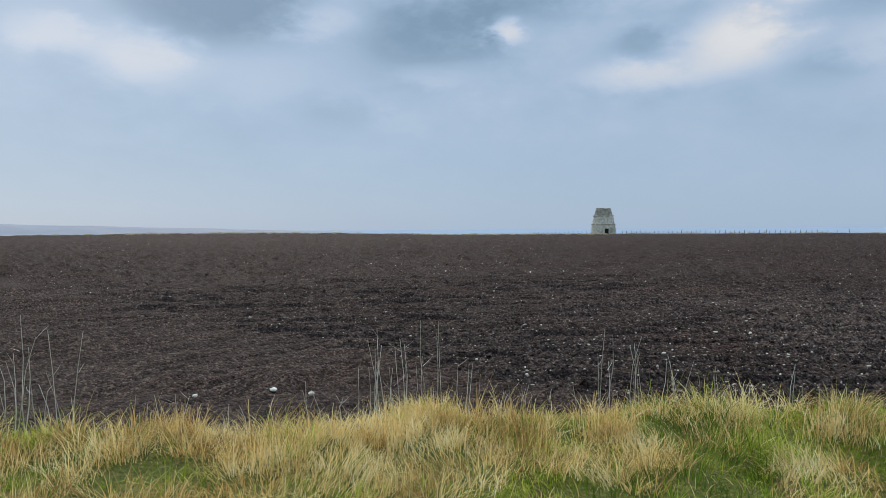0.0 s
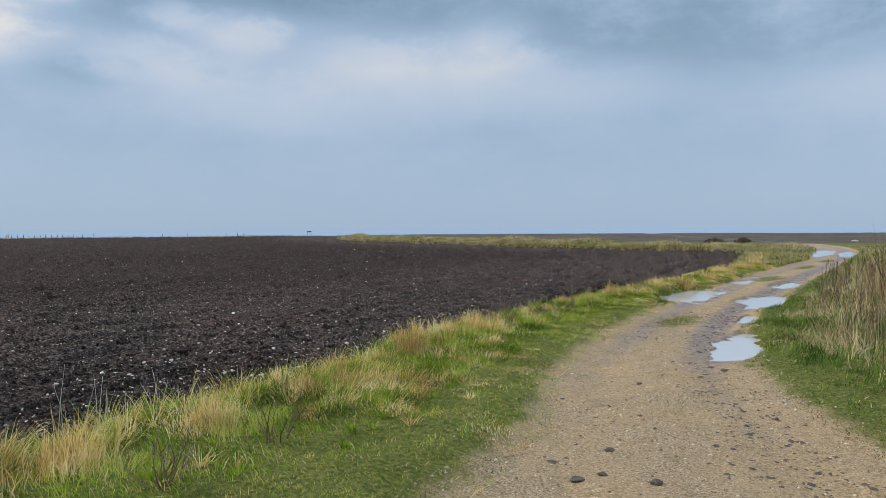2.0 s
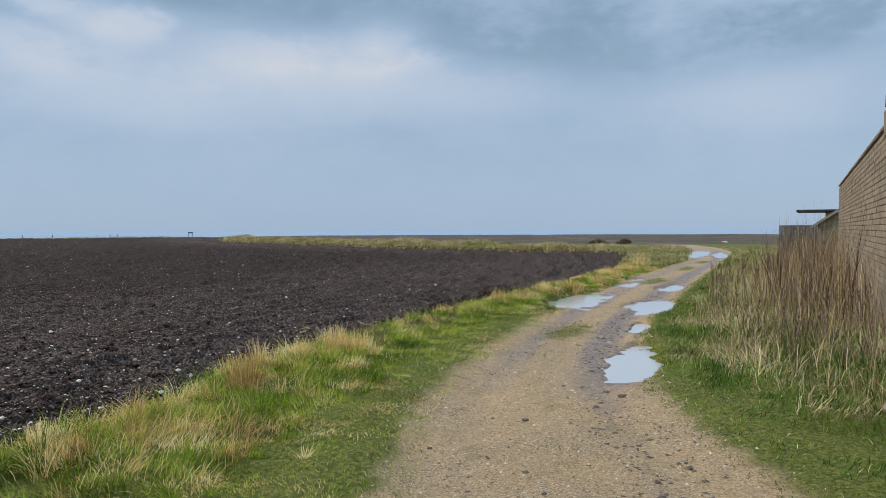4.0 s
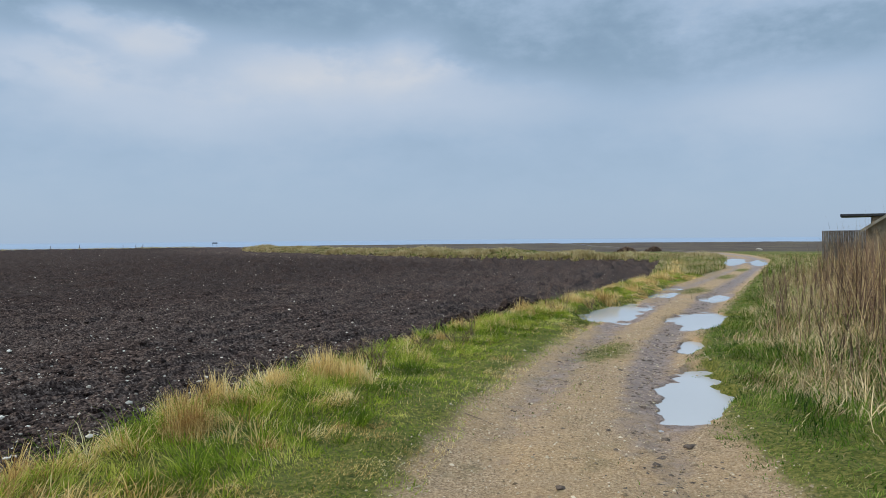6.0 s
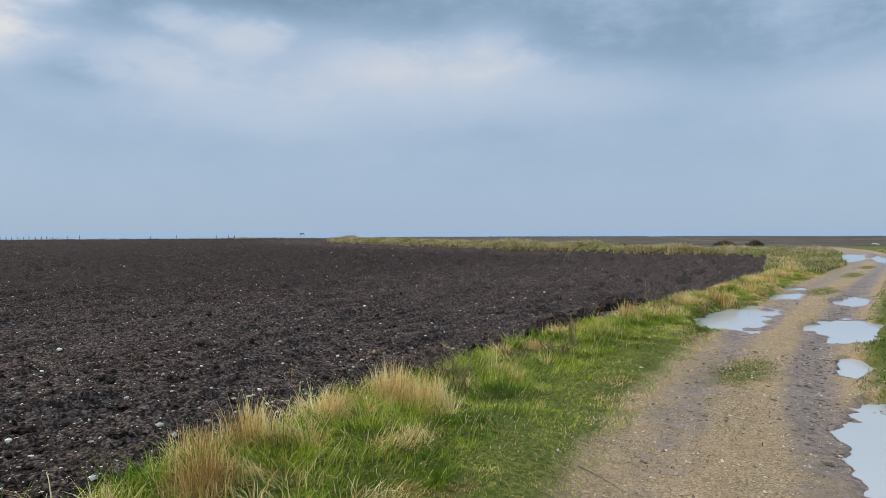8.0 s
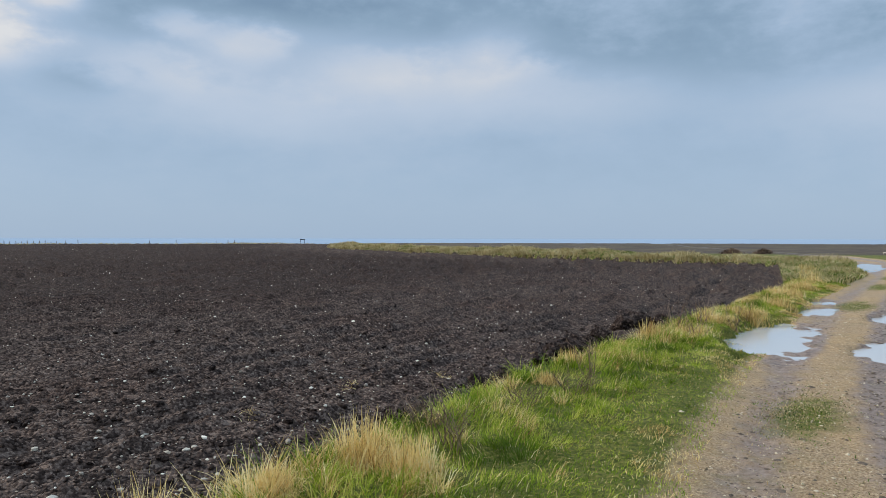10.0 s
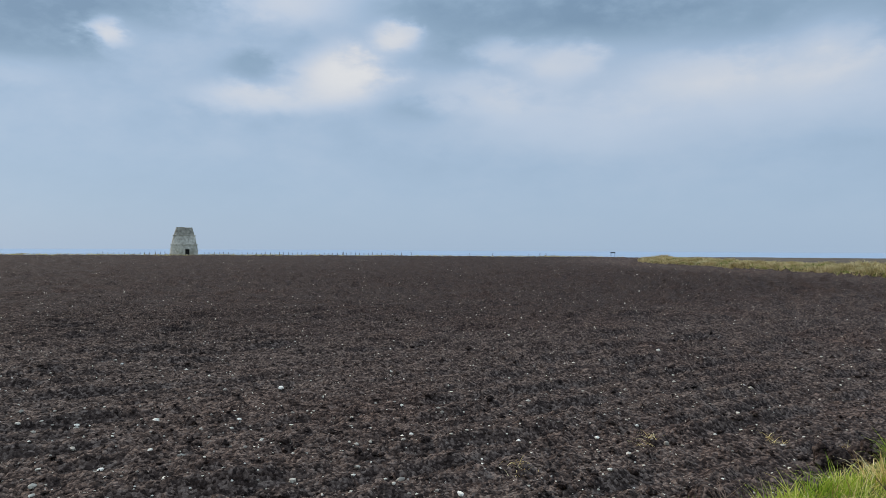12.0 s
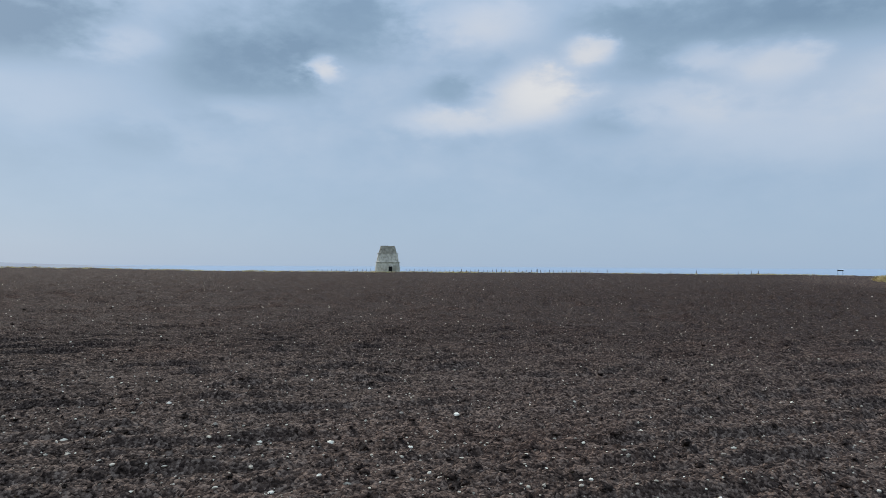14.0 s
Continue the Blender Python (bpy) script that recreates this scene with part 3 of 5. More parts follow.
def arcs(at, long, wide, heading, lift, droop, segments=3):
    """Tapered blades that rise at the angle lift and bend over by droop (radians) along the way. at: n x 2; the rest: n."""
    n = len(at)
    out = np.stack([np.cos(heading), np.sin(heading)], 1)
    face = heading + np.pi / 2 + rng.uniform(-0.9, 0.9, n)
    side = np.stack([np.cos(face), np.sin(face), np.zeros(n)], 1) * (wide / 2)[:, None]
    here = np.stack([at[:, 0], at[:, 1], height(at[:, 0], at[:, 1]) - 0.01], 1)
    rings = [here - side, here + side]
    for k in range(segments):
        angle = lift - droop * (k + 0.5) / segments
        step = long / segments
        here = here + np.concatenate([out * (step * np.cos(angle))[:, None], (step * np.sin(angle))[:, None]], 1)
        if k < segments - 1:
            thin = 1 - 0.75 * ((k + 1) / segments) ** 2
            rings += [here - thin * side, here + thin * side]
    verts = np.stack(rings + [here], 1).reshape(-1, 3)
    base = (2 * segments + 1) * np.arange(n)[:, None]
    faces = []
    for k in range(segments - 1):
        faces += [base + np.array([2 * k, 2 * k + 1, 2 * k + 3]), base + np.array([2 * k, 2 * k + 3, 2 * k + 2])]
    faces.append(base + np.array([2 * segments - 2, 2 * segments - 1, 2 * segments]))
    return verts, np.concatenate(faces)


def combed(at, seed, wander):
    """Headings that lie alike from clump to clump."""
    return 7.0 * layered(at[:, 0] * 0.8, at[:, 1] * 0.8, seed, 2) + 4.0 * layered(at[:, 0] * 2.6, at[:, 1] * 2.6, seed + 5, 2) + rng.normal(0, wander, len(at))


def pebbles(at, size, sink=0.3, flat=0.6, fine=True):
    """Angular stones of twenty faces, or of eight, at places n x 2."""
    bm = bmesh.new()
    bmesh.ops.create_icosphere(bm, subdivisions=1, radius=1)
    shape = np.array([v.co[:] for v in bm.verts])
    faces = np.array([[v.index for v in f.verts] for f in bm.faces])
    bm.free()
    if not fine:
        shape = np.array(((1, 0, 0), (-1, 0, 0), (0, 1, 0), (0, -1, 0), (0, 0, 1), (0, 0, -1)), float)
        faces = np.array(((0, 2, 4), (2, 1, 4), (1, 3, 4), (3, 0, 4), (2, 0, 5), (1, 2, 5), (3, 1, 5), (0, 3, 5)))
    n, k = len(at), len(shape)
    turn = rng.uniform(0, 2 * np.pi, n)
    stretch = np.stack([rng.uniform(0.7, 1.5, n), rng.uniform(0.6, 1.0, n), rng.uniform(0.45, 0.9, n) * flat / 0.6], 1) * size[:, None]
    v = shape[None] * rng.uniform(0.72, 1.2, (n, k, 1)) * stretch[:, None]
    c, s = np.cos(turn)[:, None], np.sin(turn)[:, None]
    v = np.stack([c * v[..., 0] - s * v[..., 1], s * v[..., 0] + c * v[..., 1], v[..., 2]], -1)
    v += np.stack([at[:, 0], at[:, 1], height(at[:, 0], at[:, 1]) + (0.5 - sink) * size * flat], 1)[:, None]
    return v.reshape(-1, 3), (faces[None] + k * np.arange(n)[:, None, None]).reshape(-1, 3)


# ---------------------------------------------------------------- ground, field, sea
def build_land():
    fine = np.radians(np.arange(-112, 52, 0.23))
    rest = np.radians(np.arange(52, 248, 4.0))
    turns = np.concatenate([fine, rest])
    radii = np.concatenate([[0.0004], np.geomspace(0.25, 1.2, 14), np.geomspace(1.21, 3.4, 60), np.geomspace(3.42, 22, 400), np.geomspace(22.2, 200, 210)])
    t, r = np.meshgrid(turns, radii)
    x, y = CENTRE[0] + r * np.sin(t), CENTRE[1] + r * np.cos(t)
    z, s, far = land(x, y)
    rim = RIM + 3 * layered(np.degrees(t) * 0.3, t * 0, 71, 3)
    z = z - 9.5 * smooth(far, rim, rim + 9) * 1.0
    rows, cols = x.shape
    index = np.arange(rows * cols).reshape(rows, cols)
    nxt = np.roll(index, -1, axis=1)
    quads = np.stack([index[:-1], nxt[:-1], nxt[1:], index[1:]], -1).reshape(-1, 4)[:, ::-1]
    verts = np.stack([x, y, z], -1).reshape(-1, 3)
    centre = verts[quads].mean(1)
    away = np.hypot(centre[:, 0] - CENTRE[0], centre[:, 1] - CENTRE[1])
    cs = centre[:, 0] - edge_x(centre[:, 1]) + 0.22 * layered(centre[:, 0] * 1.1, centre[:, 1] * 1.1, 61, 3) * (1 - smooth(away, 22, 40))
    soil = (cs < 0.04) & (np.hypot(centre[:, 0] - CENTRE[0], centre[:, 1] - CENTRE[1]) < RIM - 6)
    for name, pick, mat in (("ploughed_field", soil, SOIL), ("ground", ~soil, GROUND)):
        used, faces = np.unique(quads[pick], return_inverse=True)
        ob = sheet(name, verts[used], faces.reshape(-1, 4), [mat], smooth_faces=True)
        if name == "ground":
            px, py = verts[used, 0], verts[used, 1]
            l, rr = px - left_x(py), right_x(py) - px
            inside = np.minimum(l, rr)
            mid = (l - rr) / np.maximum(l + rr, 0.3)
            grassy = 1 - smooth(inside, -0.45, 0.45)
            for gx, gy, long, wide in ((2.15, 12.1, 1.15, 0.42), (6.6, 22.8, 1.9, 0.6), (9.9, 29.6, 2.6, 0.45), (12.5, 35.0, 2.5, 0.5)):
                along, across = (px - gx) * 0.42 + (py - gy) * 0.907, (px - gx) * 0.907 - (py - gy) * 0.42
                grassy = np.maximum(grassy, 0.7 * np.exp(-(along / long) ** 2 - (across / wide) ** 2))
            muddy = 0.62 * np.exp(-((np.abs(mid) - 0.5) / 0.32) ** 2) * smooth(py, 5, 11) + 0.5 * smooth(pool(px, py), -0.4, 0.0) + 0.25 * np.exp(-((mid - 0.35) / 0.3) ** 2)
            muddy = muddy * smooth(inside, -0.2, 0.3)
            distance = np.hypot(px - CENTRE[0], py - CENTRE[1])
            moor = smooth(distance, 55, 85) * (1 - smooth(distance, 160, 166) * (np.degrees(np.arctan2(px, py)) < -21)) * (1 - 0.9 * np.exp(-((px - edge_x(py) - 5) / 6) ** 2))
            for key, data in (("turf", grassy), ("mud", muddy), ("moor", moor)):
                ob.data.attributes.new(key, "FLOAT", "POINT").data.foreach_set("value", data.astype(np.float32))
            tagged(ob, "rutted gravel track with mud between grass verges", "ground", kind="structure")
        else:
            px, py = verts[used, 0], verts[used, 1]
            # mask of the painted brightness: full beside the northern verge, fading inward
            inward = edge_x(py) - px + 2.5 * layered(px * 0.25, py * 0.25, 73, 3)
            lighter = smooth(py + 3 * layered(px * 0.3, py * 0.3, 74, 3), 4.5, 10) * (1 - smooth(inward, 6, 18))
            ob.data.attributes.new("lighter", "FLOAT", "POINT").data.foreach_set("value", lighter.astype(np.float32))
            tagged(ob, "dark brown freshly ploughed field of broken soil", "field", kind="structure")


def build_sea():
    ring = np.radians(np.arange(0, 360, 3))
    verts, faces = [], []
    for r, z in ((150, -8.0), (600, -8.0), (4900, -8.0)):
        verts += [(CENTRE[0] + r * math.sin(a), CENTRE[1] + r * math.cos(a), z) for a in ring]
    n = len(ring)
    for k in range(2):
        faces += [(k * n + i, k * n + (i + 1) % n, (k + 1) * n + (i + 1) % n, (k + 1) * n + i) for i in range(n)]
    tagged(sheet("water", verts, np.array(faces)[:, ::-1], [SEA]), "hazy grey-blue sea under an overcast sky", "sea", kind="structure")
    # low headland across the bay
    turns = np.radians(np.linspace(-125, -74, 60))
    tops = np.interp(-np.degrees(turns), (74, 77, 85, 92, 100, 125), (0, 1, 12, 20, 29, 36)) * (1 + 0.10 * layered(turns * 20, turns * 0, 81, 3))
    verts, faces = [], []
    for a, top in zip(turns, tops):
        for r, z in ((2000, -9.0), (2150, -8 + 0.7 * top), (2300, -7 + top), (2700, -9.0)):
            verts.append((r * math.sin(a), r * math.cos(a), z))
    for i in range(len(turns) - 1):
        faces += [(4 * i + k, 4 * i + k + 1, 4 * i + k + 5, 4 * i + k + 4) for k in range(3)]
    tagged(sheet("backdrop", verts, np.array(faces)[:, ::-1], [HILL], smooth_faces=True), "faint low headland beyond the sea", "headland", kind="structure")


build_land()
build_sea()


def build_puddles():
    for n, (px, py, long, wide, turn) in enumerate(PUDDLES):
        ring = [(1.3 * long * math.cos(a), 1.55 * wide * math.sin(a)) for a in np.linspace(0, 2 * np.pi, 40, endpoint=False)]
        s, c = math.sin(radians(turn)), math.cos(radians(turn))
        bm = bmesh.new()
        bm.faces.new([bm.verts.new((px + u * s + v * c, py + u * c - v * s, -0.068 + 0.004 * (n % 3))) for u, v in ring][::-1])
        bmesh.ops.recalc_face_normals(bm, faces=bm.faces[:])
        if bm.faces[:][0].normal.z < 0:
            bmesh.ops.reverse_faces(bm, faces=bm.faces[:])
        tagged(part("puddle", bm, PUDDLE), "still rain puddle reflecting the grey sky on the track", "puddle", group="puddles on the track")


build_puddles()


# ---------------------------------------------------------------- tower, fence, sign
def ring_wall(bm, profile, sides=40, rough=0.0):
    loops = []
    for radius, z in profile:
        loops.append([bm.verts.new(((radius + random.uniform(-rough, rough)) * math.cos(a), (radius + random.uniform(-rough, rough)) * math.sin(a), z)) for a in np.linspace(0, 2 * np.pi, sides, endpoint=False)])
    for low, high in zip(loops, loops[1:]):
        for k in range(sides):
            bm.faces.new((low[k], low[(k + 1) % sides], high[(k + 1) % sides], high[k]))
    return loops


def build_tower():
    bearing, far = radians(-56.45), 180.0
    x, y = -0.28 + far * math.sin(bearing), 7.14 + far * math.cos(bearing)
    tower = anchor("stone_tower", pose(x, y, -0.35), "round tapering grey limestone tower in three stages with a low doorway", "tower")
    tiers = (("lower_stage", 3.30, 3.05, 0.0, 2.75, ROUGH_STONE), ("middle_stage", 2.93, 2.55, 2.75, 5.0, ROUGH_STONE), ("upper_stage", 2.42, 1.88, 5.0, 6.95, DARK_STONE))
    for name, low, high, z0, z1, mat in tiers:
        bm = bmesh.new()
        steps = 7
        profile = [(low + (high - low) * k / steps, z0 + (z1 - z0) * k / steps) for k in range(steps + 1)]
        loops = ring_wall(bm, profile + [(high - 0.7, z1)], rough=0.03)
        if name == "upper_stage":
            for k, v in enumerate(loops[-2]):
                v.co.z += random.uniform(-0.22, 0.12)
            bm.faces.new(loops[-1])
        part(name, bm, mat, tower)
    for z, radius in ((2.75, 3.16), (5.0, 2.66)):
        bm = bmesh.new()
        ring_wall(bm, [(radius - 0.3, z - 0.1), (radius, z - 0.08), (radius + 0.02, z + 0.1), (radius - 0.35, z + 0.16)], rough=0.02)
        part("string_course", bm, ROUGH_STONE, tower)
    towards = math.atan2(-x, -(y - 4)) - radians(14)
    front = pose(0, 0, 0, 0, 0, -math.degrees(towards))
    # solid block for the opening; the shade inside is put into its near-black colour
    bm = bmesh.new()
    box(bm, (1.0, 0.5, 1.35), front @ pose(0, 3.0, 0.95))
    part("doorway", bm, DOOR_SHADE, tower, "low doorway with its inner shade painted near-black")
    bm = bmesh.new()
    for m, size in ((pose(-0.62, 3.14, 0.95), (0.25, 0.4, 1.4)), (pose(0.62, 3.14, 0.95), (0.25, 0.4, 1.4)), (pose(0, 3.12, 1.75), (1.5, 0.45, 0.24))):
        box(bm, size, front @ m, 0.02)
    part("door_surround", bm, ROUGH_STONE, tower)


def build_fence():
    post = None
    for n in range(64):
        bearing = radians(-62.5 + 0.36 * n + random.uniform(-0.04, 0.04))
        far = 178 - 0.10 * n if n > 12 else 182
        x, y = -0.28 + far * math.sin(bearing), 7.14 + far * math.cos(bearing)
        if abs(-62.5 + 0.36 * n + 56.45) < 1.25:
            continue
        if post is None:
            bm = bmesh.new()
            bmesh.ops.create_cone(bm, cap_ends=True, segments=8, radius1=0.07, radius2=0.06, depth=1.0, matrix=pose(0, 0, 0.2))
            post = part("fence_post", bm, TIMBER)
            tagged(post, "weathered wooden fence post at the far field edge", "fence post", group="posts of the field fence")
            post.matrix_world = pose(x, y, float(height(x, y)))
            continue
        copy_thing(post, pose(x, y, float(height(x, y)), random.uniform(-4, 4), random.uniform(-4, 4), 0))
    for bearing in (-44.0, -39.2, -38.4, -33.5, -31.6, -28.6, -27.7, -27.2):
        far = 172
        x, y = -0.28 + far * math.sin(radians(bearing)), 7.14 + far * math.cos(radians(bearing))
        copy_thing(post, pose(x, y, float(height(x, y)) + 0.15, random.uniform(-4, 4), random.uniform(-4, 4), 0))


def build_bench():
    x, y = -65.6, 170.3
    board = anchor("notice_board", pose(x, y, float(height(x, y)), 0, 0, 20), "small dark two-legged notice board at the cliff edge", "notice board")
    for side in (-0.48, 0.48):
        bm = bmesh.new()
        box(bm, (0.08, 0.08, 1.4), pose(side, 0, 0.5), 0.01)
        part("leg", bm, DARK_TIMBER, board)
    bm = bmesh.new()
    box(bm, (1.2, 0.1, 0.26), pose(0, 0, 1.08), 0.02)
    part("panel", bm, DARK_TIMBER, board)


build_tower()
build_fence()
build_bench()


# ---------------------------------------------------------------- buildings beside the track
WALL_FAR, WALL_NEAR = Vector((14.9, 27.4, 0)), Vector((6.2, 10.2, 0))


def build_barn():
    along = (WALL_FAR - WALL_NEAR)
    length = along.length
    turn = math.degrees(math.atan2(along.y, along.x))
    # local x runs along the wall away from the camera, local -y is the building's inside
    barn = anchor("stone_barn", pose(WALL_NEAR.x, WALL_NEAR.y, -0.1, 0, 0, turn), "buff coursed block barn wall with a dark slate roof end", "barn")
    tall, thick = 3.3, 0.35
    bm = bmesh.new()
    box(bm, (length - 0.06, thick, tall - 0.04), pose(length / 2, -thick / 2 - 0.02, tall / 2))
    wall = part("wall", bm, MORTAR, barn, "buff coursed blockwork wall")
    bm = bmesh.new()
    box(bm, (thick, 6.0, tall - 0.04), pose(thick / 2 + 0.02, -3.4, tall / 2))
    part("end_wall", bm, MORTAR, barn)
    bm = bmesh.new()
    box(bm, (thick, 6.0, tall - 0.04), pose(length - thick / 2 - 0.05, -3.4, tall / 2))
    part("end_wall", bm, MORTAR, barn)
    course, rows = 0.104, 31
    shapes = []
    for k in range(6):
        bm = bmesh.new()
        box(bm, (0.46 - 0.006 + 0.05 * (k - 3) / 3, 0.07, course - 0.009), Matrix.Identity(4), 0.005, 0.003)
        me = bpy.data.meshes.new("block")
        bm.to_mesh(me), bm.free()
        me.materials.append(BLOCK)
        shapes.append(me)
    rest_v, rest_f, made = [], [], 0
    for row in range(rows):
        x = 0.12 if row % 2 else -0.08
        while x < length - 0.2:
            k = random.randrange(6)
            wide = 0.46 + 0.05 * (k - 3) / 3
            m = pose(min(max(x + wide / 2, 0.2), length - 0.2), -0.025 + random.uniform(-0.005, 0.005), (row + 0.5) * course + 0.02, 0, 0, random.uniform(-0.4, 0.4))
            if x < 5.2 and made < 300:
                ob = new("block", shapes[k])
                ob.parent, ob.matrix_local = wall, m
                made += 1
            else:
                start = len(rest_v)
                rest_v += [(m @ v.co)[:] for v in shapes[k].vertices]
                rest_f += [[start + i for i in p.vertices] for p in shapes[k].polygons]
            x += wide
    me = bpy.data.meshes.new("block_rest")
    me.from_pydata(rest_v, [], rest_f)
    me.materials.append(BLOCK)
    ob = new("block_rest", me)
    ob.parent = wall
    tagged(ob, kind="stuff")
    # end wall blocks
    v, f = [], []
    for row in range(rows):
        y = -0.1 if row % 2 else 0.1
        while y > -6.2:
            start = len(v)
            m = pose(0.0, y - 0.21, (row + 0.5) * course + 0.02, 0, 0, 90)
            v += [(m @ q.co)[:] for q in shapes[3].vertices]
            f += [[start + i for i in p.vertices] for p in shapes[3].polygons]
            y -= 0.46
    me = bpy.data.meshes.new("block_end")
    me.from_pydata(v, [], f)
    me.materials.append(BLOCK)
    ob = new("block_end", me)
    ob.parent = wall
    tagged(ob, kind="stuff")
    # capping stones
    x = 0.0
    while x < length:
        wide = min(random.uniform(0.6, 0.9), length - x)
        bm = bmesh.new()
        box(bm, (wide - 0.008, thick + 0.05, 0.06), pose(x + wide / 2, -thick / 2, tall + 0.03), 0.012, 0.005)
        part("coping_stone", bm, BLOCK, barn)
        x += wide
    # pier under the roof end and its corbel
    bm = bmesh.new()
    box(bm, (0.30, 0.10, tall), pose(0.55, 0.0, tall / 2), 0.015)
    part("pier", bm, BLOCK, barn)
    bm = bmesh.new()
    box(bm, (0.2, 0.16, 0.40), pose(0.62, 0.05, tall - 0.1), 0.03)
    part("corbel", bm, BLOCK, barn, "buff stone corbel")
    # steep slated roof over the near end
    bm = bmesh.new()
    low, high = tall + 0.15, tall + 3.4
    corners = [(-0.3, 0.16, low), (0.55, 0.08, low), (0.5, -0.12, high), (-0.3, -0.12, high), (-0.3, -5.8, low), (0.55, -5.8, low), (0.5, -5.6, high), (-0.3, -5.6, high)]
    vs = [bm.verts.new(c) for c in corners]
    for q in ((0, 1, 2, 3), (1, 5, 6, 2), (5, 4, 7, 6), (4, 0, 3, 7), (3, 2, 6, 7), (0, 4, 5, 1)):
        bm.faces.new([vs[i] for i in q])
    bmesh.ops.recalc_face_normals(bm, faces=bm.faces[:])
    roof = part("roof", bm, SLATE, barn, "steep dark slate roof end")
    bm = bmesh.new()
    for row in range(16):
        f0 = row / 16
        for col in range(4):
            x0 = -0.3 + col * 0.25 + (0.12 if row % 2 else 0)
            box(bm, (0.24, 0.02, 0.30), pose(min(x0 + 0.12, 0.46 - 0.05 * f0), 0.11 - 0.2 * f0, low + 0.12 + (high - low) * f0, 2, 0, 0), 0, 0.004)
        for col in range(18):
            y0 = 0.1 - col * 0.32
            if -5.5 < y0 < 0.16 - 0.2 * f0:
                box(bm, (0.02, 0.31, 0.30), pose(0.57 - 0.05 * f0, y0 - 0.15, low + 0.12 + (high - low) * f0, 0, -4, 0), 0, 0.004)
    ob = part("slates", bm, SLATE, roof)
    tagged(ob, kind="stuff")


def build_sheds():
    # canopy shed behind the wall's far end
    shed = anchor("flat_roofed_shed", pose(22.9, 44.0, -0.1, 0, 0, -28), "block shed with a thin flat roof reaching past its wall", "shed")
    bm = bmesh.new()
    box(bm, (3.0, 3.0, 2.7), pose(1.8, 0, 1.35), 0.02)
    part("wall", bm, BLOCK, shed)
    bm = bmesh.new()
    box(bm, (4.9, 3.4, 0.14), pose(1.2, 0, 2.77), 0.02)
    part("roof", bm, DARK_TIMBER, shed, "thin dark flat roof")
    lean = anchor("lean_to", pose(19.5, 36.2, -0.1, 0, 0, -28), "low lean-to with a sloping stone slab roof", "outbuilding")

    def sloped(name, outline, deep, mat, label=""):
        bm = bmesh.new()
        front = [bm.verts.new((x, -deep, z)) for x, z in outline]
        back = [bm.verts.new((x, deep, z)) for x, z in outline]
        bm.faces.new(front), bm.faces.new(back[::-1])
        for k in range(len(outline)):
            j = (k + 1) % len(outline)
            bm.faces.new((front[j], front[k], back[k], back[j]))
        bmesh.ops.recalc_face_normals(bm, faces=bm.faces[:])
        return part(name, bm, mat, lean, label)

    sloped("wall", ((-0.7, 0.0), (2.2, 0.0), (2.2, 3.95), (-0.7, 1.9)), 1.2, BLOCK)
    sloped("roof", ((-0.95, 1.73), (2.3, 4.03), (2.3, 4.17), (-0.95, 1.87)), 1.4, DARK_STONE, "grey stone slab roof")
    fence = anchor("corrugated_fence", pose(20.6, 41.5, -0.1, 0, 0, -28), "low brown corrugated sheet fence beside the sheds", "fence")
    for k in range(12):
        bm = bmesh.new()
        for j in range(4):
            box(bm, (0.075, 0.05 if j % 2 else 0.02, 1.9), pose(k * 0.32 - 1.2 + j * 0.08, 0.02 * (j % 2), 0.95), 0.008)
        part("sheet", bm, TIMBER, fence)


build_barn()
build_sheds()


# ---------------------------------------------------------------- plants
def in_band(n, low_y, high_y, low, high, crowd=1.0):
    """Places on the verge, low to high across it (0 at the field's edge, 1 at the track)."""
    y = low_y + (high_y - low_y) * rng.random(n) ** crowd
    f = low + (high - low) * rng.random(n)
    a, b = edge_x(y), left_x(y)
    return np.stack([a + f * (b - a), y], 1), f


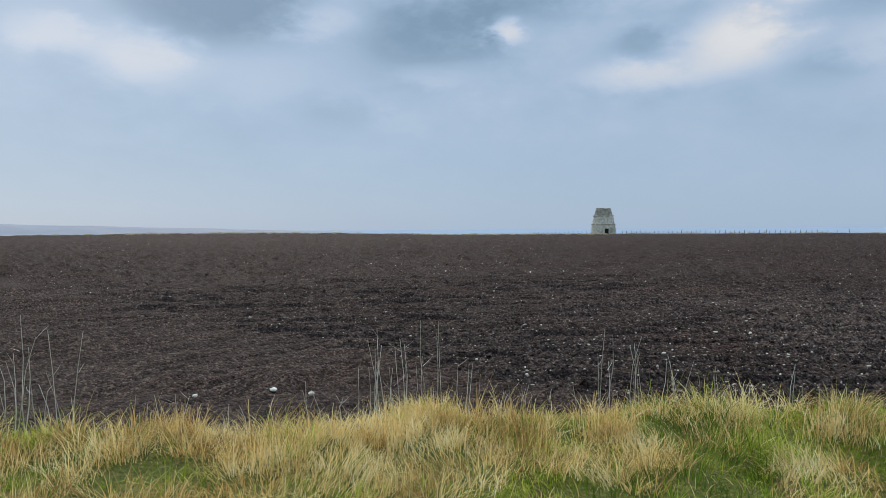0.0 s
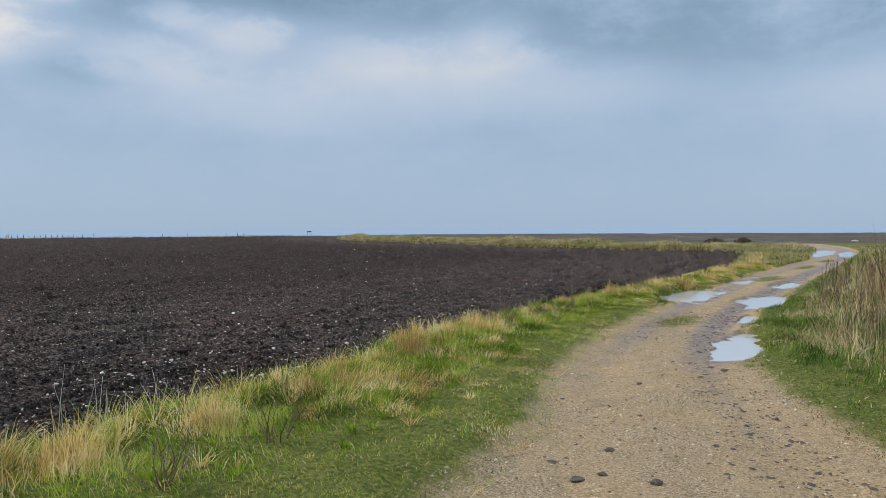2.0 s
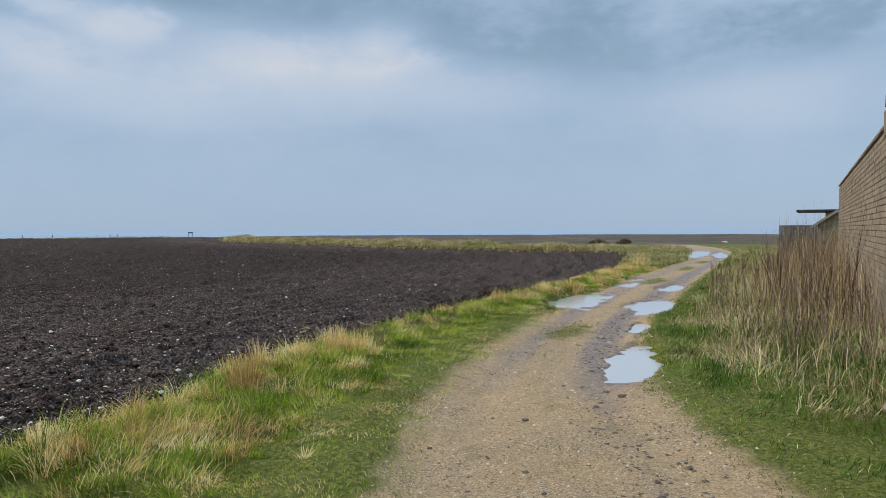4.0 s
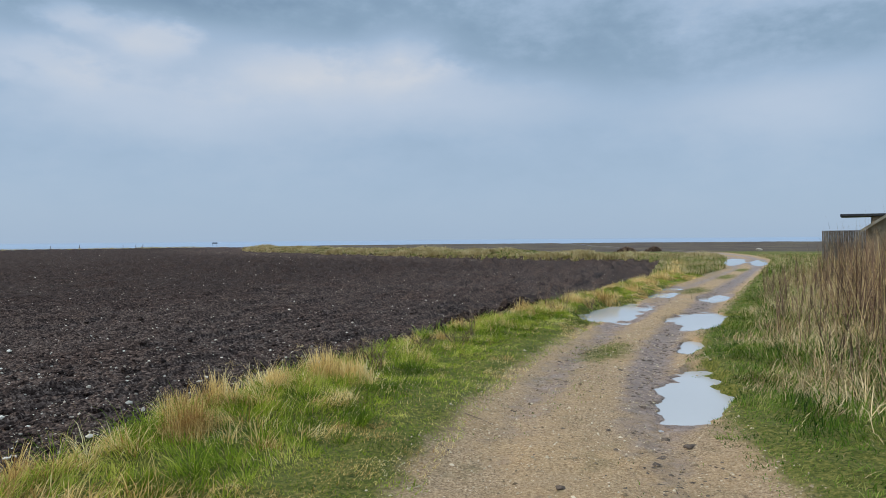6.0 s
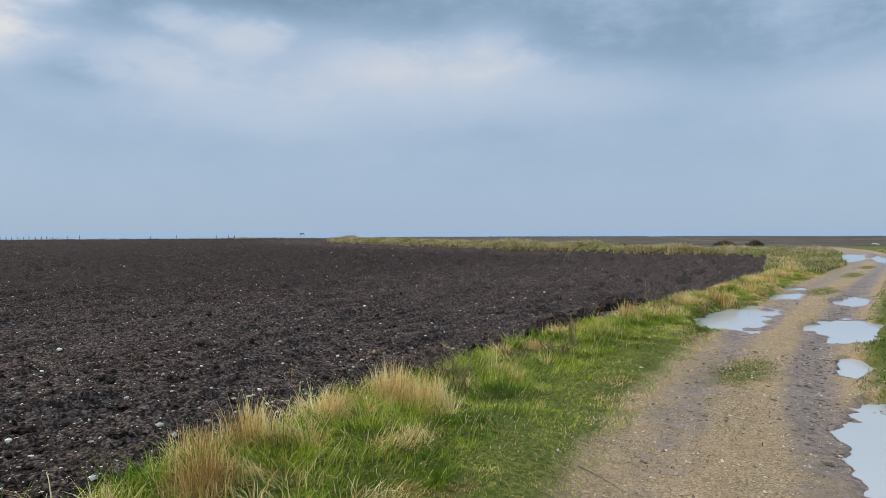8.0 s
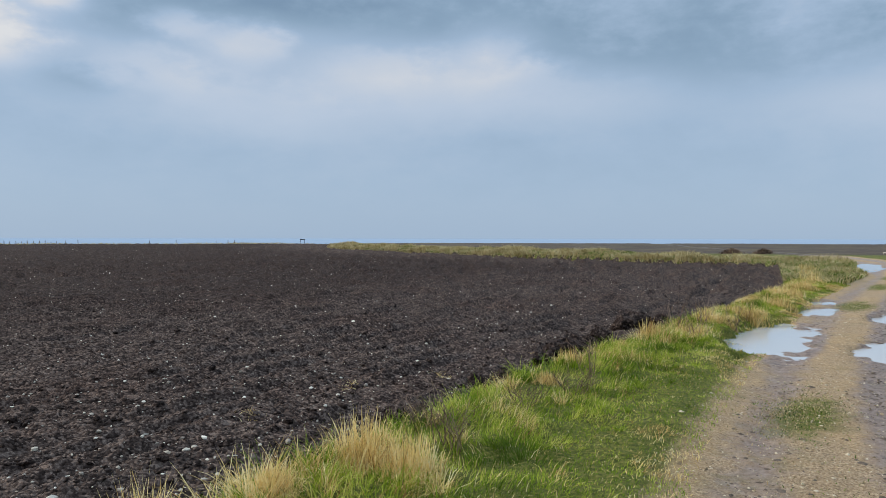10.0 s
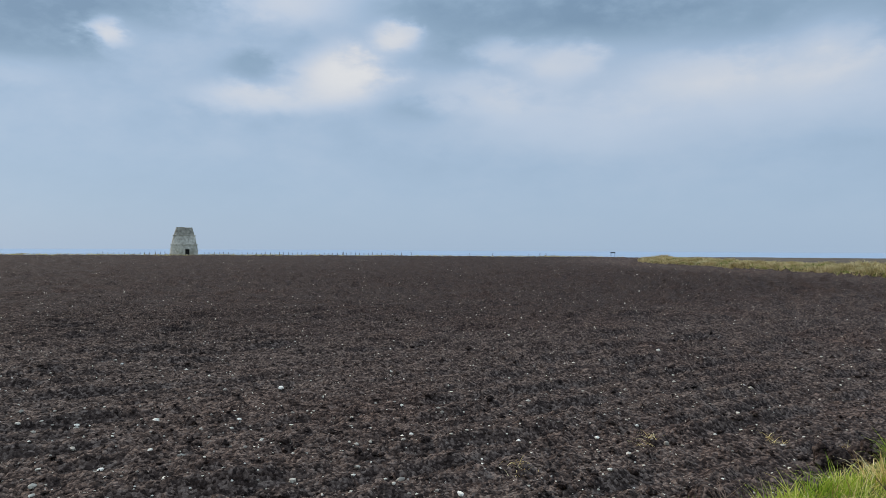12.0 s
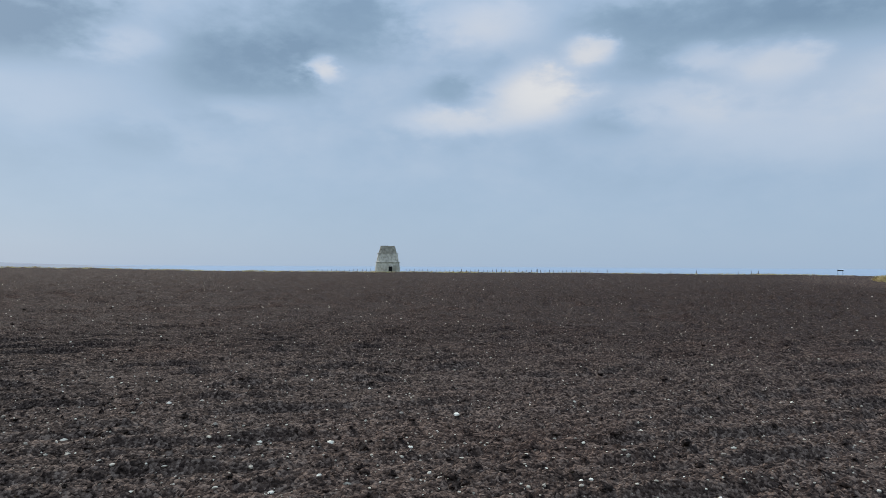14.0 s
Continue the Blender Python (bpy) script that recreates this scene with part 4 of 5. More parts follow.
def build_verge_grass():
    at, f = in_band(235000, -5, 30, -0.01, 1.08, 1.3)
    patch = layered(at[:, 0] * 1.1, at[:, 1] * 1.1, 91, 3)
    keep = rng.random(len(at)) < np.where(f < 0.82, 1.0, np.clip(1.45 - 1.25 * (f - 0.45), 0.15, 1)) * (0.7 + 0.3 * smooth(patch, -0.3, 0.2))
    at, f, patch = at[keep], f[keep], patch[keep]
    n, y = len(at), at[:, 1]
    speck = layered(at[:, 0] * 3.1, at[:, 1] * 3.1, 93, 3)
    south = smooth(2.4 - y, 0, 3.5) * (1 - 0.5 * smooth(f, 0.5, 0.95))
    lighter = smooth((0.10 + 0.2 * smooth(4 - y, 0, 2)) * np.exp(-(f / 0.17) ** 2) + 0.78 * south - 0.16 + 1.3 * patch + 1.1 * speck + 0.22 * smooth(f, 0.7, 1.0) + 0.38 * smooth(y, 14, 22) * (1 - smooth(f, 0.35, 0.7)), 0.18, 0.55)
    straw = rng.random(n) < 0.08 + 0.82 * lighter
    clump = layered(at[:, 0] * 3.2, at[:, 1] * 3.2, 92, 2)
    tall = rng.uniform(0.05, 0.16, n) * (1 - 0.72 * smooth(f, 0.4, 0.85)) * (1 + 0.5 * patch + 1.1 * clump) * (0.65 + 0.35 * smooth(f, 0.0, 0.2)) * (1 + 0.05 * south)
    tall = np.maximum(tall, 0.035)
    wide = rng.uniform(0.0035, 0.0065, n) * (1 + 0.05 * np.maximum(y - 12, 0))
    heading = combed(at, 94, 0.8)
    for name, pick, mat, label, grow in (("green_verge_grass", ~straw, GREEN, "short bright green grass on the track verge", 1.0), ("dry_verge_grass", straw, STRAW, "matted pale straw grass along the field edge", 1.25)):
        sheets = []
        for near, segments in ((pick & (y < 9.5) & (tall > 0.06), 3), (pick & ((y >= 9.5) | (tall <= 0.06)), 2)):
            n = near.sum()
            sheets.append(arcs(at[near], tall[near] * grow, wide[near], heading[near], rng.uniform(0.8, 1.55, n), rng.uniform(0.3, 1.9 if grow > 1 else 1.3, n), segments))
        (v, a), (w, b) = sheets
        tagged(sheet(name, np.concatenate([v, w]), np.concatenate([a, b + len(v)]), [mat]), label, "grass", kind="stuff")


def build_tufts():
    """Ragged taller tufts, most of them along the field's edge."""
    m, per = 560, 44
    y = -4.5 + 24 * rng.random(m) ** 1.25
    f = np.where(rng.random(m) < 0.6, rng.uniform(0.03, 0.2, m), rng.uniform(0.12, 0.8, m))
    size = rng.uniform(0.6, 1.4, m) * (1 - 0.6 * smooth(f, 0.2, 0.85)) * (1 - 0.3 * smooth(y, 8, 10.5))
    straw = rng.random(m) < 0.34 - 0.25 * smooth(f, 0.2, 0.6) + 0.5 * smooth(4 - y, 0, 3) + 0.3 * smooth(y, 13, 16)
    heart = np.stack([edge_x(y) + f * (left_x(y) - edge_x(y)), y], 1)
    k = np.repeat(np.arange(m), per)
    spread = rng.normal(0, 0.05, (m * per, 2)) * size[k][:, None]
    heading = np.arctan2(spread[:, 1], spread[:, 0]) + rng.normal(0, 0.5, m * per)
    tall = size[k] * rng.uniform(0.14, 0.32, m * per)
    thick = rng.uniform(0.004, 0.0065, m * per) * (1 + 0.05 * np.maximum(y[k] - 12, 0))
    at = heart[k] + spread
    for name, pick, mat, label in (("green_tufts", ~straw[k], GREEN, "ragged green grass tufts along the field edge"), ("dry_tufts", straw[k], STRAW, "ragged bleached grass tufts along the field edge")):
        n = pick.sum()
        v, faces = arcs(at[pick], tall[pick], thick[pick], heading[pick], rng.uniform(0.95, 1.55, n), rng.uniform(0.4, 1.9, n))
        tagged(sheet(name, v, faces, [mat]), label, "grass", kind="stuff")


def build_right_grass():
    n = 56000
    y = 2.5 + 38 * rng.random(n) ** 1.5
    f = rng.random(n)
    x = right_x(y) - 0.16 + f * (1.2 + 1.2 * smooth(y, 9, 4) + 0.02 * y)
    at = np.stack([x, y], 1)
    patch = layered(x * 1.2, y * 1.2, 95, 3)
    straw = rng.random(n) < 0.04 + 0.6 * smooth(patch + 0.3 * smooth(f, 0.5, 1.0), 0.18, 0.5)
    lumpy = layered(x * 3.0, y * 3.0, 96, 2)
    tall = np.maximum(rng.uniform(0.06, 0.17, n) * (0.3 + 0.7 * smooth(f, 0.05, 0.7)) * (1 + 0.6 * patch + 1.1 * lumpy), 0.035)
    wide = rng.uniform(0.0045, 0.009, n) * (1 + 0.05 * np.maximum(y - 12, 0))
    heading = combed(at, 97, 0.9)
    for name, pick, mat, label in (("green_track_grass", ~straw, DARKENED_GREEN, "lush green grass between the track and the reeds"), ("dry_track_grass", straw, DRY_REED, "dry grass between the track and the reeds")):
        c = pick.sum()
        v, faces = arcs(at[pick], tall[pick], wide[pick], heading[pick], rng.uniform(0.7, 1.5, c), rng.uniform(0.3, 1.5, c))
        tagged(sheet(name, v, faces, [mat]), label, "grass", kind="stuff")


def wall_x(y):
    return WALL_NEAR.x + (y - WALL_NEAR.y) * (WALL_FAR.x - WALL_NEAR.x) / (WALL_FAR.y - WALL_NEAR.y)


def build_reeds():
    n = 8200
    y = 6.6 + 23 * rng.random(n) ** 0.95
    low = np.interp(y, (5.6, 6.4, 8, 10.6, 13.1, 20.6, 30), (3.2, 3.3, 3.55, 4.1, 4.85, 7.7, 12.2))
    high = np.where(y < 9.9, 6.3 + (y - 5.6) * 0.1, wall_x(y) - 0.25)
    high = np.where(y > 27.4, 17.5 + (y - 27.4) * 0.5, high)
    f = rng.random(n)
    at = np.stack([low + f * np.maximum(high - low, 0.3), y], 1)
    at = at[(at[:, 1] > 8.8) | (rng.random(n) < 0.35)]
    at = at[np.hypot(at[:, 0] - 3.8, at[:, 1] - 6.5) > 0.6]
    n, y = len(at), at[:, 1]
    f = (at[:, 0] - np.interp(y, (5.6, 6.4, 8, 10.6, 13.1, 20.6, 30), (3.2, 3.3, 3.55, 4.1, 4.85, 7.7, 12.2))) / np.maximum(np.where(y < 9.9, 6.3, wall_x(y)) - 3.3 - 0.45 * np.maximum(y - 7, 0), 1.0)
    clump = layered(at[:, 0] * 0.8, at[:, 1] * 0.8, 97, 3)
    tall = (0.30 + 0.92 * smooth(f, 0.12, 0.95) * smooth(y, 6.5, 12)) * (0.3 + 0.95 * rng.random(n) ** 1.3) * (1 + 1.1 * clump)
    dark = rng.random(n) < 0.06 + 0.42 * smooth(f, 0.3, 0.8) + 0.6 * clump
    for name, pick, mat, label, thick in (("dry_reeds", ~dark, DRY_REED, "tall dry buff grass stems beside the barn wall", 0.008), ("dead_dock_stalks", dark, STALK, "reddish brown dead dock stalks beside the barn wall", 0.010)):
        c = pick.sum()
        v, faces = arcs(at[pick], tall[pick], rng.uniform(0.6, 1.3, c) * thick, rng.uniform(0, 2 * np.pi, c), rng.normal(1.45, 0.13 if mat is DRY_REED else 0.08, c), rng.uniform(0, 0.9 if mat is DRY_REED else 0.2, c))
        tagged(sheet(name, v, faces, [mat]), label, "reeds", kind="stuff")
    # matted growth at their feet
    m = 46000
    k = rng.integers(0, n, m)
    spot = at[k] + rng.normal(0, 0.18, (m, 2))
    straw = rng.random(m) < 0.36 + 0.20 * smooth(spot[:, 1], 7, 11) + 0.9 * layered(spot[:, 0] * 1.3, spot[:, 1] * 1.3, 101, 2)
    for name, pick, mat, label in (("reed_litter", straw, DRY_REED, "matted straw at the foot of the reeds"), ("reed_undergrowth", ~straw, DARKENED_GREEN, "green undergrowth at the foot of the reeds")):
        c = pick.sum()
        heading = combed(spot[pick], 98, 1.0)
        v, faces = arcs(spot[pick], rng.uniform(0.15, 0.62, c), rng.uniform(0.005, 0.009, c), heading, rng.uniform(0.8, 1.55, c), rng.uniform(0.4, 2.2, c))
        tagged(sheet(name, v, faces, [mat]), label, "grass", kind="stuff")


def build_track_patches():
    """Worn turf between the wheel tracks."""
    spots = ((2.15, 12.3, 0.9, 0.34, 2200), (6.6, 22.8, 1.4, 0.42, 1200), (9.9, 29.6, 2.0, 0.4, 900), (1.35, 9.6, 1.2, 0.30, 420), (1.2, 6.2, 1.2, 0.3, 260))
    at = np.concatenate([np.array((x, y)) + rng.normal(0, long, (n, 1)) * (0.42, 0.907) * 0.6 + rng.normal(0, wide, (n, 1)) * (0.907, -0.42) * 0.6 for x, y, long, wide, n in spots])
    n = len(at)
    lighter = rng.random(n) < 0.6
    for name, pick, mat, label in (("green_track_turf", ~lighter, DARKENED_GREEN, "short worn green turf in the middle of the track"), ("dry_track_turf", lighter, DRY_REED, "short bleached turf in the middle of the track")):
        c = pick.sum()
        v, faces = blades(at[pick], rng.uniform(0.010, 0.030, c), rng.uniform(0.004, 0.008, c), rng.uniform(0.6, 1.8, c))
        tagged(sheet(name, v, faces, [mat]), label, "grass", kind="stuff")


def build_cliff_grass():
    n = 9000
    turn, far = np.radians(rng.uniform(-96, -20.5, n)), rng.uniform(169, 173.5, n)
    at = CENTRE + np.stack([far * np.sin(turn), far * np.cos(turn)], 1)
    bump = layered(np.degrees(turn) * 0.8, far * 0, 78, 3)
    v, faces = blades(at, rng.uniform(0.12, 0.32, n) * (1 + 0.9 * bump), rng.uniform(0.08, 0.16, n), rng.uniform(0.2, 0.9, n))
    tagged(sheet("cliff_grass", v, faces, [PALE_GRASS]), "pale rough grass along the cliff edge", "grass", kind="stuff")


def build_far_strip():
    n = 46000
    y = 47 + 63 * rng.random(n) ** 0.9
    deep = rng.random(n) ** 1.3 * 11
    at = np.stack([edge_x(y) - 0.25 + deep, y], 1)
    keep = (at[:, 0] < left_x(y) - 0.4) | (y > 66)
    at, y = at[keep], y[keep]
    n = len(y)
    tuft = layered(at[:, 0] * 0.5, at[:, 1] * 0.5, 99, 3)
    tall = (0.17 + 0.36 * smooth(tuft, -0.2, 0.5)) * rng.uniform(0.6, 1.2, n) * (1 + 0.5 * smooth(y, 95, 104))
    straw = rng.random(n) < 0.88 + 0.45 * tuft + 0.35 * smooth(y, 96, 104)
    wide = 0.03 + 0.0005 * y
    for name, pick, mat, label in (("far_green_tussocks", ~straw, DARKENED_GREEN, "green tussock grass on the far field bank"), ("far_dry_tussocks", straw, PALE_GRASS, "pale tussock grass on the far field bank")):
        v, faces = blades(at[pick], tall[pick], wide[pick] * rng.uniform(0.6, 1.3, pick.sum()), rng.uniform(0.3, 1.7, pick.sum()))
        tagged(sheet(name, v, faces, [mat]), label, "grass", kind="stuff")
    # verge of the far track and rough pasture beside it
    n = 30000
    y = 30 + 26 * rng.random(n)
    side = rng.random(n) < 0.55
    x = np.where(side, edge_x(np.minimum(y, 47)) + rng.random(n) * np.maximum(left_x(y) - edge_x(np.minimum(y, 47)), 0.5), right_x(y) + rng.random(n) ** 1.5 * 9)
    at = np.stack([x, y], 1)
    straw = rng.random(n) < 0.62 + 0.5 * layered(x * 0.7, y * 0.7, 98, 2)
    for name, pick, mat, label in (("green_pasture", ~straw, DARKENED_GREEN, "green grass beside the distant track"), ("dry_pasture", straw, PALE_GRASS, "straw grass beside the distant track")):
        c = pick.sum()
        v, faces = blades(at[pick], rng.uniform(0.07, 0.24, c), rng.uniform(0.02, 0.035, c), rng.uniform(0.3, 1.2, c))
        tagged(sheet(name, v, faces, [mat]), label, "grass", kind="stuff")


def build_tussocks():
    spots = (
        (-1.2, 9.8, 0.48, 0.26), (-0.87, 9.7, 0.40, 0.24), (-1.82, 8.4, 0.48, 0.25), (-1.65, 7.53, 0.42, 0.24), (-1.95, 7.95, 0.42, 0.20), (-2.56, 4.45, 0.42, 0.26), (-2.25, 5.56, 0.32, 0.2),
        (-2.65, 5.9, 0.26, 0.18), (0.07, 13.6, 0.28, 0.22), (-0.11, 12.5, 0.20, 0.18), (-1.5, 9.1, 0.30, 0.16), (1.22, 15.8, 0.42, 0.30),
        (2.5, 17.9, 0.40, 0.30), (-3.05, 3.45, 0.44, 0.30), (-3.3, 2.9, 0.50, 0.34),
    )
    southern = (
        (-4.4, -0.25, 0.50, 0.34), (-4.5, -1.05, 0.44, 0.34), (-4.0, 0.65, 0.46, 0.38), (-3.95, 1.35, 0.48, 0.32), (-3.7, 2.3, 0.42, 0.28),
        (-5.0, -2.0, 0.40, 0.34), (-4.9, -2.7, 0.42, 0.34), (-5.3, -1.6, 0.40, 0.30), (-4.65, 0.25, 0.44, 0.30), (-5.0, 1.0, 0.38, 0.26), (-4.75, 2.1, 0.36, 0.24), (-5.5, -0.9, 0.36, 0.24),
    )
    northern = (
        (3.4, 18.9, 0.45, 0.35), (4.6, 21.4, 0.45, 0.4), (5.6, 24.0, 0.5, 0.4), (6.6, 26.4, 0.5, 0.45), (7.9, 29.5, 0.5, 0.5), (9.0, 33.5, 0.5, 0.5), (10.4, 38.0, 0.55, 0.6),
    )
    for x, y, tall, wide in (*spots, *southern, *northern):
        tall = tall if y > 2.6 else 0.82 * tall
        n = 760 if 3 < y < 12 else 460
        spread = np.clip(rng.normal(0, wide * 0.42, (n, 2)), -0.8 * wide, 0.8 * wide)
        spot = np.array((x, y)) + spread
        heading = np.arctan2(spread[:, 1], spread[:, 0]) + rng.normal(0, 1.9, n)
        r = np.minimum(np.hypot(*spread.T) / wide, 1.2)
        long = tall * (0.22 + 0.68 * rng.random(n) ** 1.4) * (1.05 - 0.35 * r)
        v, faces = arcs(spot, long, rng.uniform(0.0035, 0.0065, n) * (1 + 0.05 * max(y - 8, 0)), heading, rng.uniform(1.3, 1.65, n) - 0.12 * r, np.where(rng.random(n) < 0.55, rng.uniform(0.0, 0.5, n), rng.uniform(0.6, 2.6, n)), 4)
        foot = np.array((x, y, float(height(x, y))))
        ob = sheet("grass_tussock", v - foot, faces, [STRAW])
        ob.location = foot
        tagged(ob, "bleached dry grass tussock at the ploughed field edge", "grass tussock", group="tussocks along the verge")


def build_straw_heaps():
    for x, y, wide in ((-0.07, 15.5, 0.34), (1.35, 19.05, 0.34), (-2.25, 12.87, 0.12), (-2.8, 11.6, 0.13), (-1.35, 13.5, 0.12), (-0.75, 13.7, 0.2)):
        n = int(1500 * wide * wide) + 14
        spot = np.array((x, y)) + rng.normal(0, wide * 0.4, (n, 2))
        v, faces = blades(spot, rng.uniform(0.025, 0.07, n), rng.uniform(0.003, 0.006, n), rng.uniform(1.2, 3.4, n), 0.2)
        foot = np.array((x, y, float(height(x, y))))
        ob = sheet("straw_wisp", v - foot, faces, [STRAW])
        ob.location = foot
        tagged(ob, "flattened wisp of straw lying on the dark soil", "straw", group="straw wisps on the soil")


def stem(bm, foot, top, thick, bend=0.06):
    """A thin tapered three-sided stem with a slight bend."""
    foot, top = Vector(foot), Vector(top)
    side = Vector((random.uniform(-1, 1), random.uniform(-1, 1), 0)) * bend
    rings = []
    for k in range(4):
        f = k / 3
        centre = foot.lerp(top, f) + side * math.sin(math.pi * f)
        r = thick * (1 - 0.65 * f)
        rings.append([bm.verts.new(centre + Vector((r * math.cos(a), r * math.sin(a), 0))) for a in (0, 2.1, 4.2)])
    for low, high in zip(rings, rings[1:]):
        for k in range(3):
            bm.faces.new((low[k], low[(k + 1) % 3], high[(k + 1) % 3], high[k]))


def build_weeds():
    spots = ((-5.88, -0.17, 0.7), (-5.91, 0.0, 0.85), (-5.9, 0.14, 0.95), (-5.86, 0.26, 0.9), (-5.69, 0.48, 0.95), (-5.7, 0.71, 0.7), (-5.49, 1.98, 0.9), (-5.44, 2.38, 0.75), (-5.3, 2.4, 0.6),
             (-6.42, -2.9, 0.8), (-6.37, -2.8, 0.9), (-6.42, -2.6, 0.6), (-6.39, -2.44, 0.95), (-6.2, -1.62, 0.5), (-5.8, -0.45, 0.5), (-5.44, 1.54, 0.5), (-5.09, 2.59, 0.7), (-4.67, 3.52, 0.7),
             (-4.3, 4.2, 0.75), (-4.2, 4.5, 0.6), (-3.9, 5.0, 0.5), (-4.9, 3.0, 0.6), (-6.1, -1.2, 0.4), (-5.6, 1.2, 0.45), (-3.7, 5.5, 0.45))
    for x, y, tall in spots:
        x = x + 0.5
        z = float(height(x, y))
        bm = bmesh.new()
        for k in range(random.randint(2, 5)):
            a, b = random.uniform(-0.10, 0.10), random.uniform(-0.10, 0.10)
            high = tall * random.uniform(0.6, 1.05)
            top = Vector((a + random.uniform(-0.12, 0.12), b + random.uniform(-0.12, 0.12), high))
            stem(bm, (a, b, -0.05), top, 0.005)
            for j in range(random.randint(0, 1)):
                f = random.uniform(0.55, 0.98)
                start = Vector((a, b, 0)).lerp(top, f)
                stem(bm, start, start + Vector((random.uniform(-0.09, 0.09), random.uniform(-0.09, 0.09), random.uniform(0.03, 0.1))), 0.0035, 0.01)
        ob = part("dead_weed", bm, PALE_STEM)
        ob.location = (x, y, z)
        tagged(ob, "thin bleached dead weed stems at the field edge", "dead weed", group="dead weeds along the field")
    for x, y, tall in ((-1.93, 4.17, 0.55), (-2.2, 3.2, 0.35), (1.75, 16.6, 0.7), (2.2, 17.1, 0.6), (0.3, 12.9, 0.45), (-0.7, 10.2, 0.4), (2.9, 17.9, 0.65), (-1.0, 10.7, 0.27), (-0.25, 11.5, 0.28), (0.15, 12.2, 0.25), (1.9, 16.0, 0.42)):
        bm = bmesh.new()
        for k in range(7 if tall > 0.4 else 12):
            a = Vector((random.uniform(-0.06, 0.06), random.uniform(-0.06, 0.06), -0.04))
            top = a + Vector((random.uniform(-0.22, 0.22), random.uniform(-0.22, 0.22), tall * random.uniform(0.6, 1)))
            stem(bm, a, top, 0.006)
            for j in range(5):
                start = a.lerp(top, random.uniform(0.35, 1))
                stem(bm, start, start + Vector((random.uniform(-0.14, 0.14), random.uniform(-0.14, 0.14), random.uniform(0.02, 0.14))), 0.003, 0.02)
        ob = part("dead_shrub", bm, STALK)
        ob.location = (x, y, float(height(x, y)))
        tagged(ob, "small dark leafless shrub in the verge grass", "shrub", group="leafless shrubs in the verge")


def build_scrub():
    for x, y, wide in ((15.5, 74.5, 0.9), (18.2, 74.0, 0.7)):
        n = 900
        spread = rng.normal(0, wide * 0.45, (n, 2)) * (1, 0.6)
        v, faces = blades(np.array((x, y)) + spread, rng.uniform(0.15, 0.6, n) * (1.2 - 0.5 * np.minimum(np.hypot(*spread.T) / wide, 1.4)), rng.uniform(0.03, 0.06, n), rng.uniform(0.1, 0.8, n), 0.3)
        foot = np.array((x, y, float(height(x, y))))
        ob = sheet("low_scrub", v - foot, faces, [STALK])
        ob.location = foot
        tagged(ob, "low dark leafless scrub on the far bank", "scrub", group="scrub on the far bank")


def build_docks():
    low = ((6.6, 3.5), (8, 3.7), (10.6, 4.2), (13.1, 4.9), (20.6, 7.8), (26, 10.2))
    shapes = []
    for k in range(5):
        bm = bmesh.new()
        tall = 0.75 + 0.12 * k
        top = Vector((random.uniform(-0.12, 0.12), random.uniform(-0.12, 0.12), tall))
        stem(bm, (0, 0, -0.05), top, 0.009, 0.05)
        for j in range(16):
            f = random.uniform(0.45, 1.0)
            start = Vector((0, 0, 0)).lerp(top, f)
            stem(bm, start, start + Vector((random.uniform(-0.06, 0.06), random.uniform(-0.06, 0.06), random.uniform(0.04, 0.13))), 0.007, 0.01)
        me = bpy.data.meshes.new("dock_stalk")
        bm.to_mesh(me), bm.free()
        me.materials.append(STALK)
        shapes.append(me)
    for k in range(130):
        y = 7.2 + 15 * random.random() ** 1.1
        left = float(np.interp(y, [a for a, _ in low], [b for _, b in low]))
        x = left - 0.1 + random.random() ** 2.0 * 2.7
        if y > 10.2 and x > wall_x(y) - 0.3:
            continue
        ob = new("dock_stalk", shapes[k % 5])
        ob.matrix_world = pose(x, y, float(height(x, y)), random.uniform(-9, 9), random.uniform(-9, 9), random.uniform(0, 360)) @ Matrix.Scale((0.62 + 0.16 * (x - left)) * random.uniform(0.8, 1.15), 4)
        tagged(ob, "dark brown dead dock stalk standing in dry grass", "dock stalk", group="dock stalks beside the track")


build_verge_grass()
build_right_grass()
build_tufts()
build_reeds()
build_far_strip()
build_track_patches()
build_cliff_grass()
build_tussocks()
build_straw_heaps()
build_docks()
build_scrub()
build_weeds()


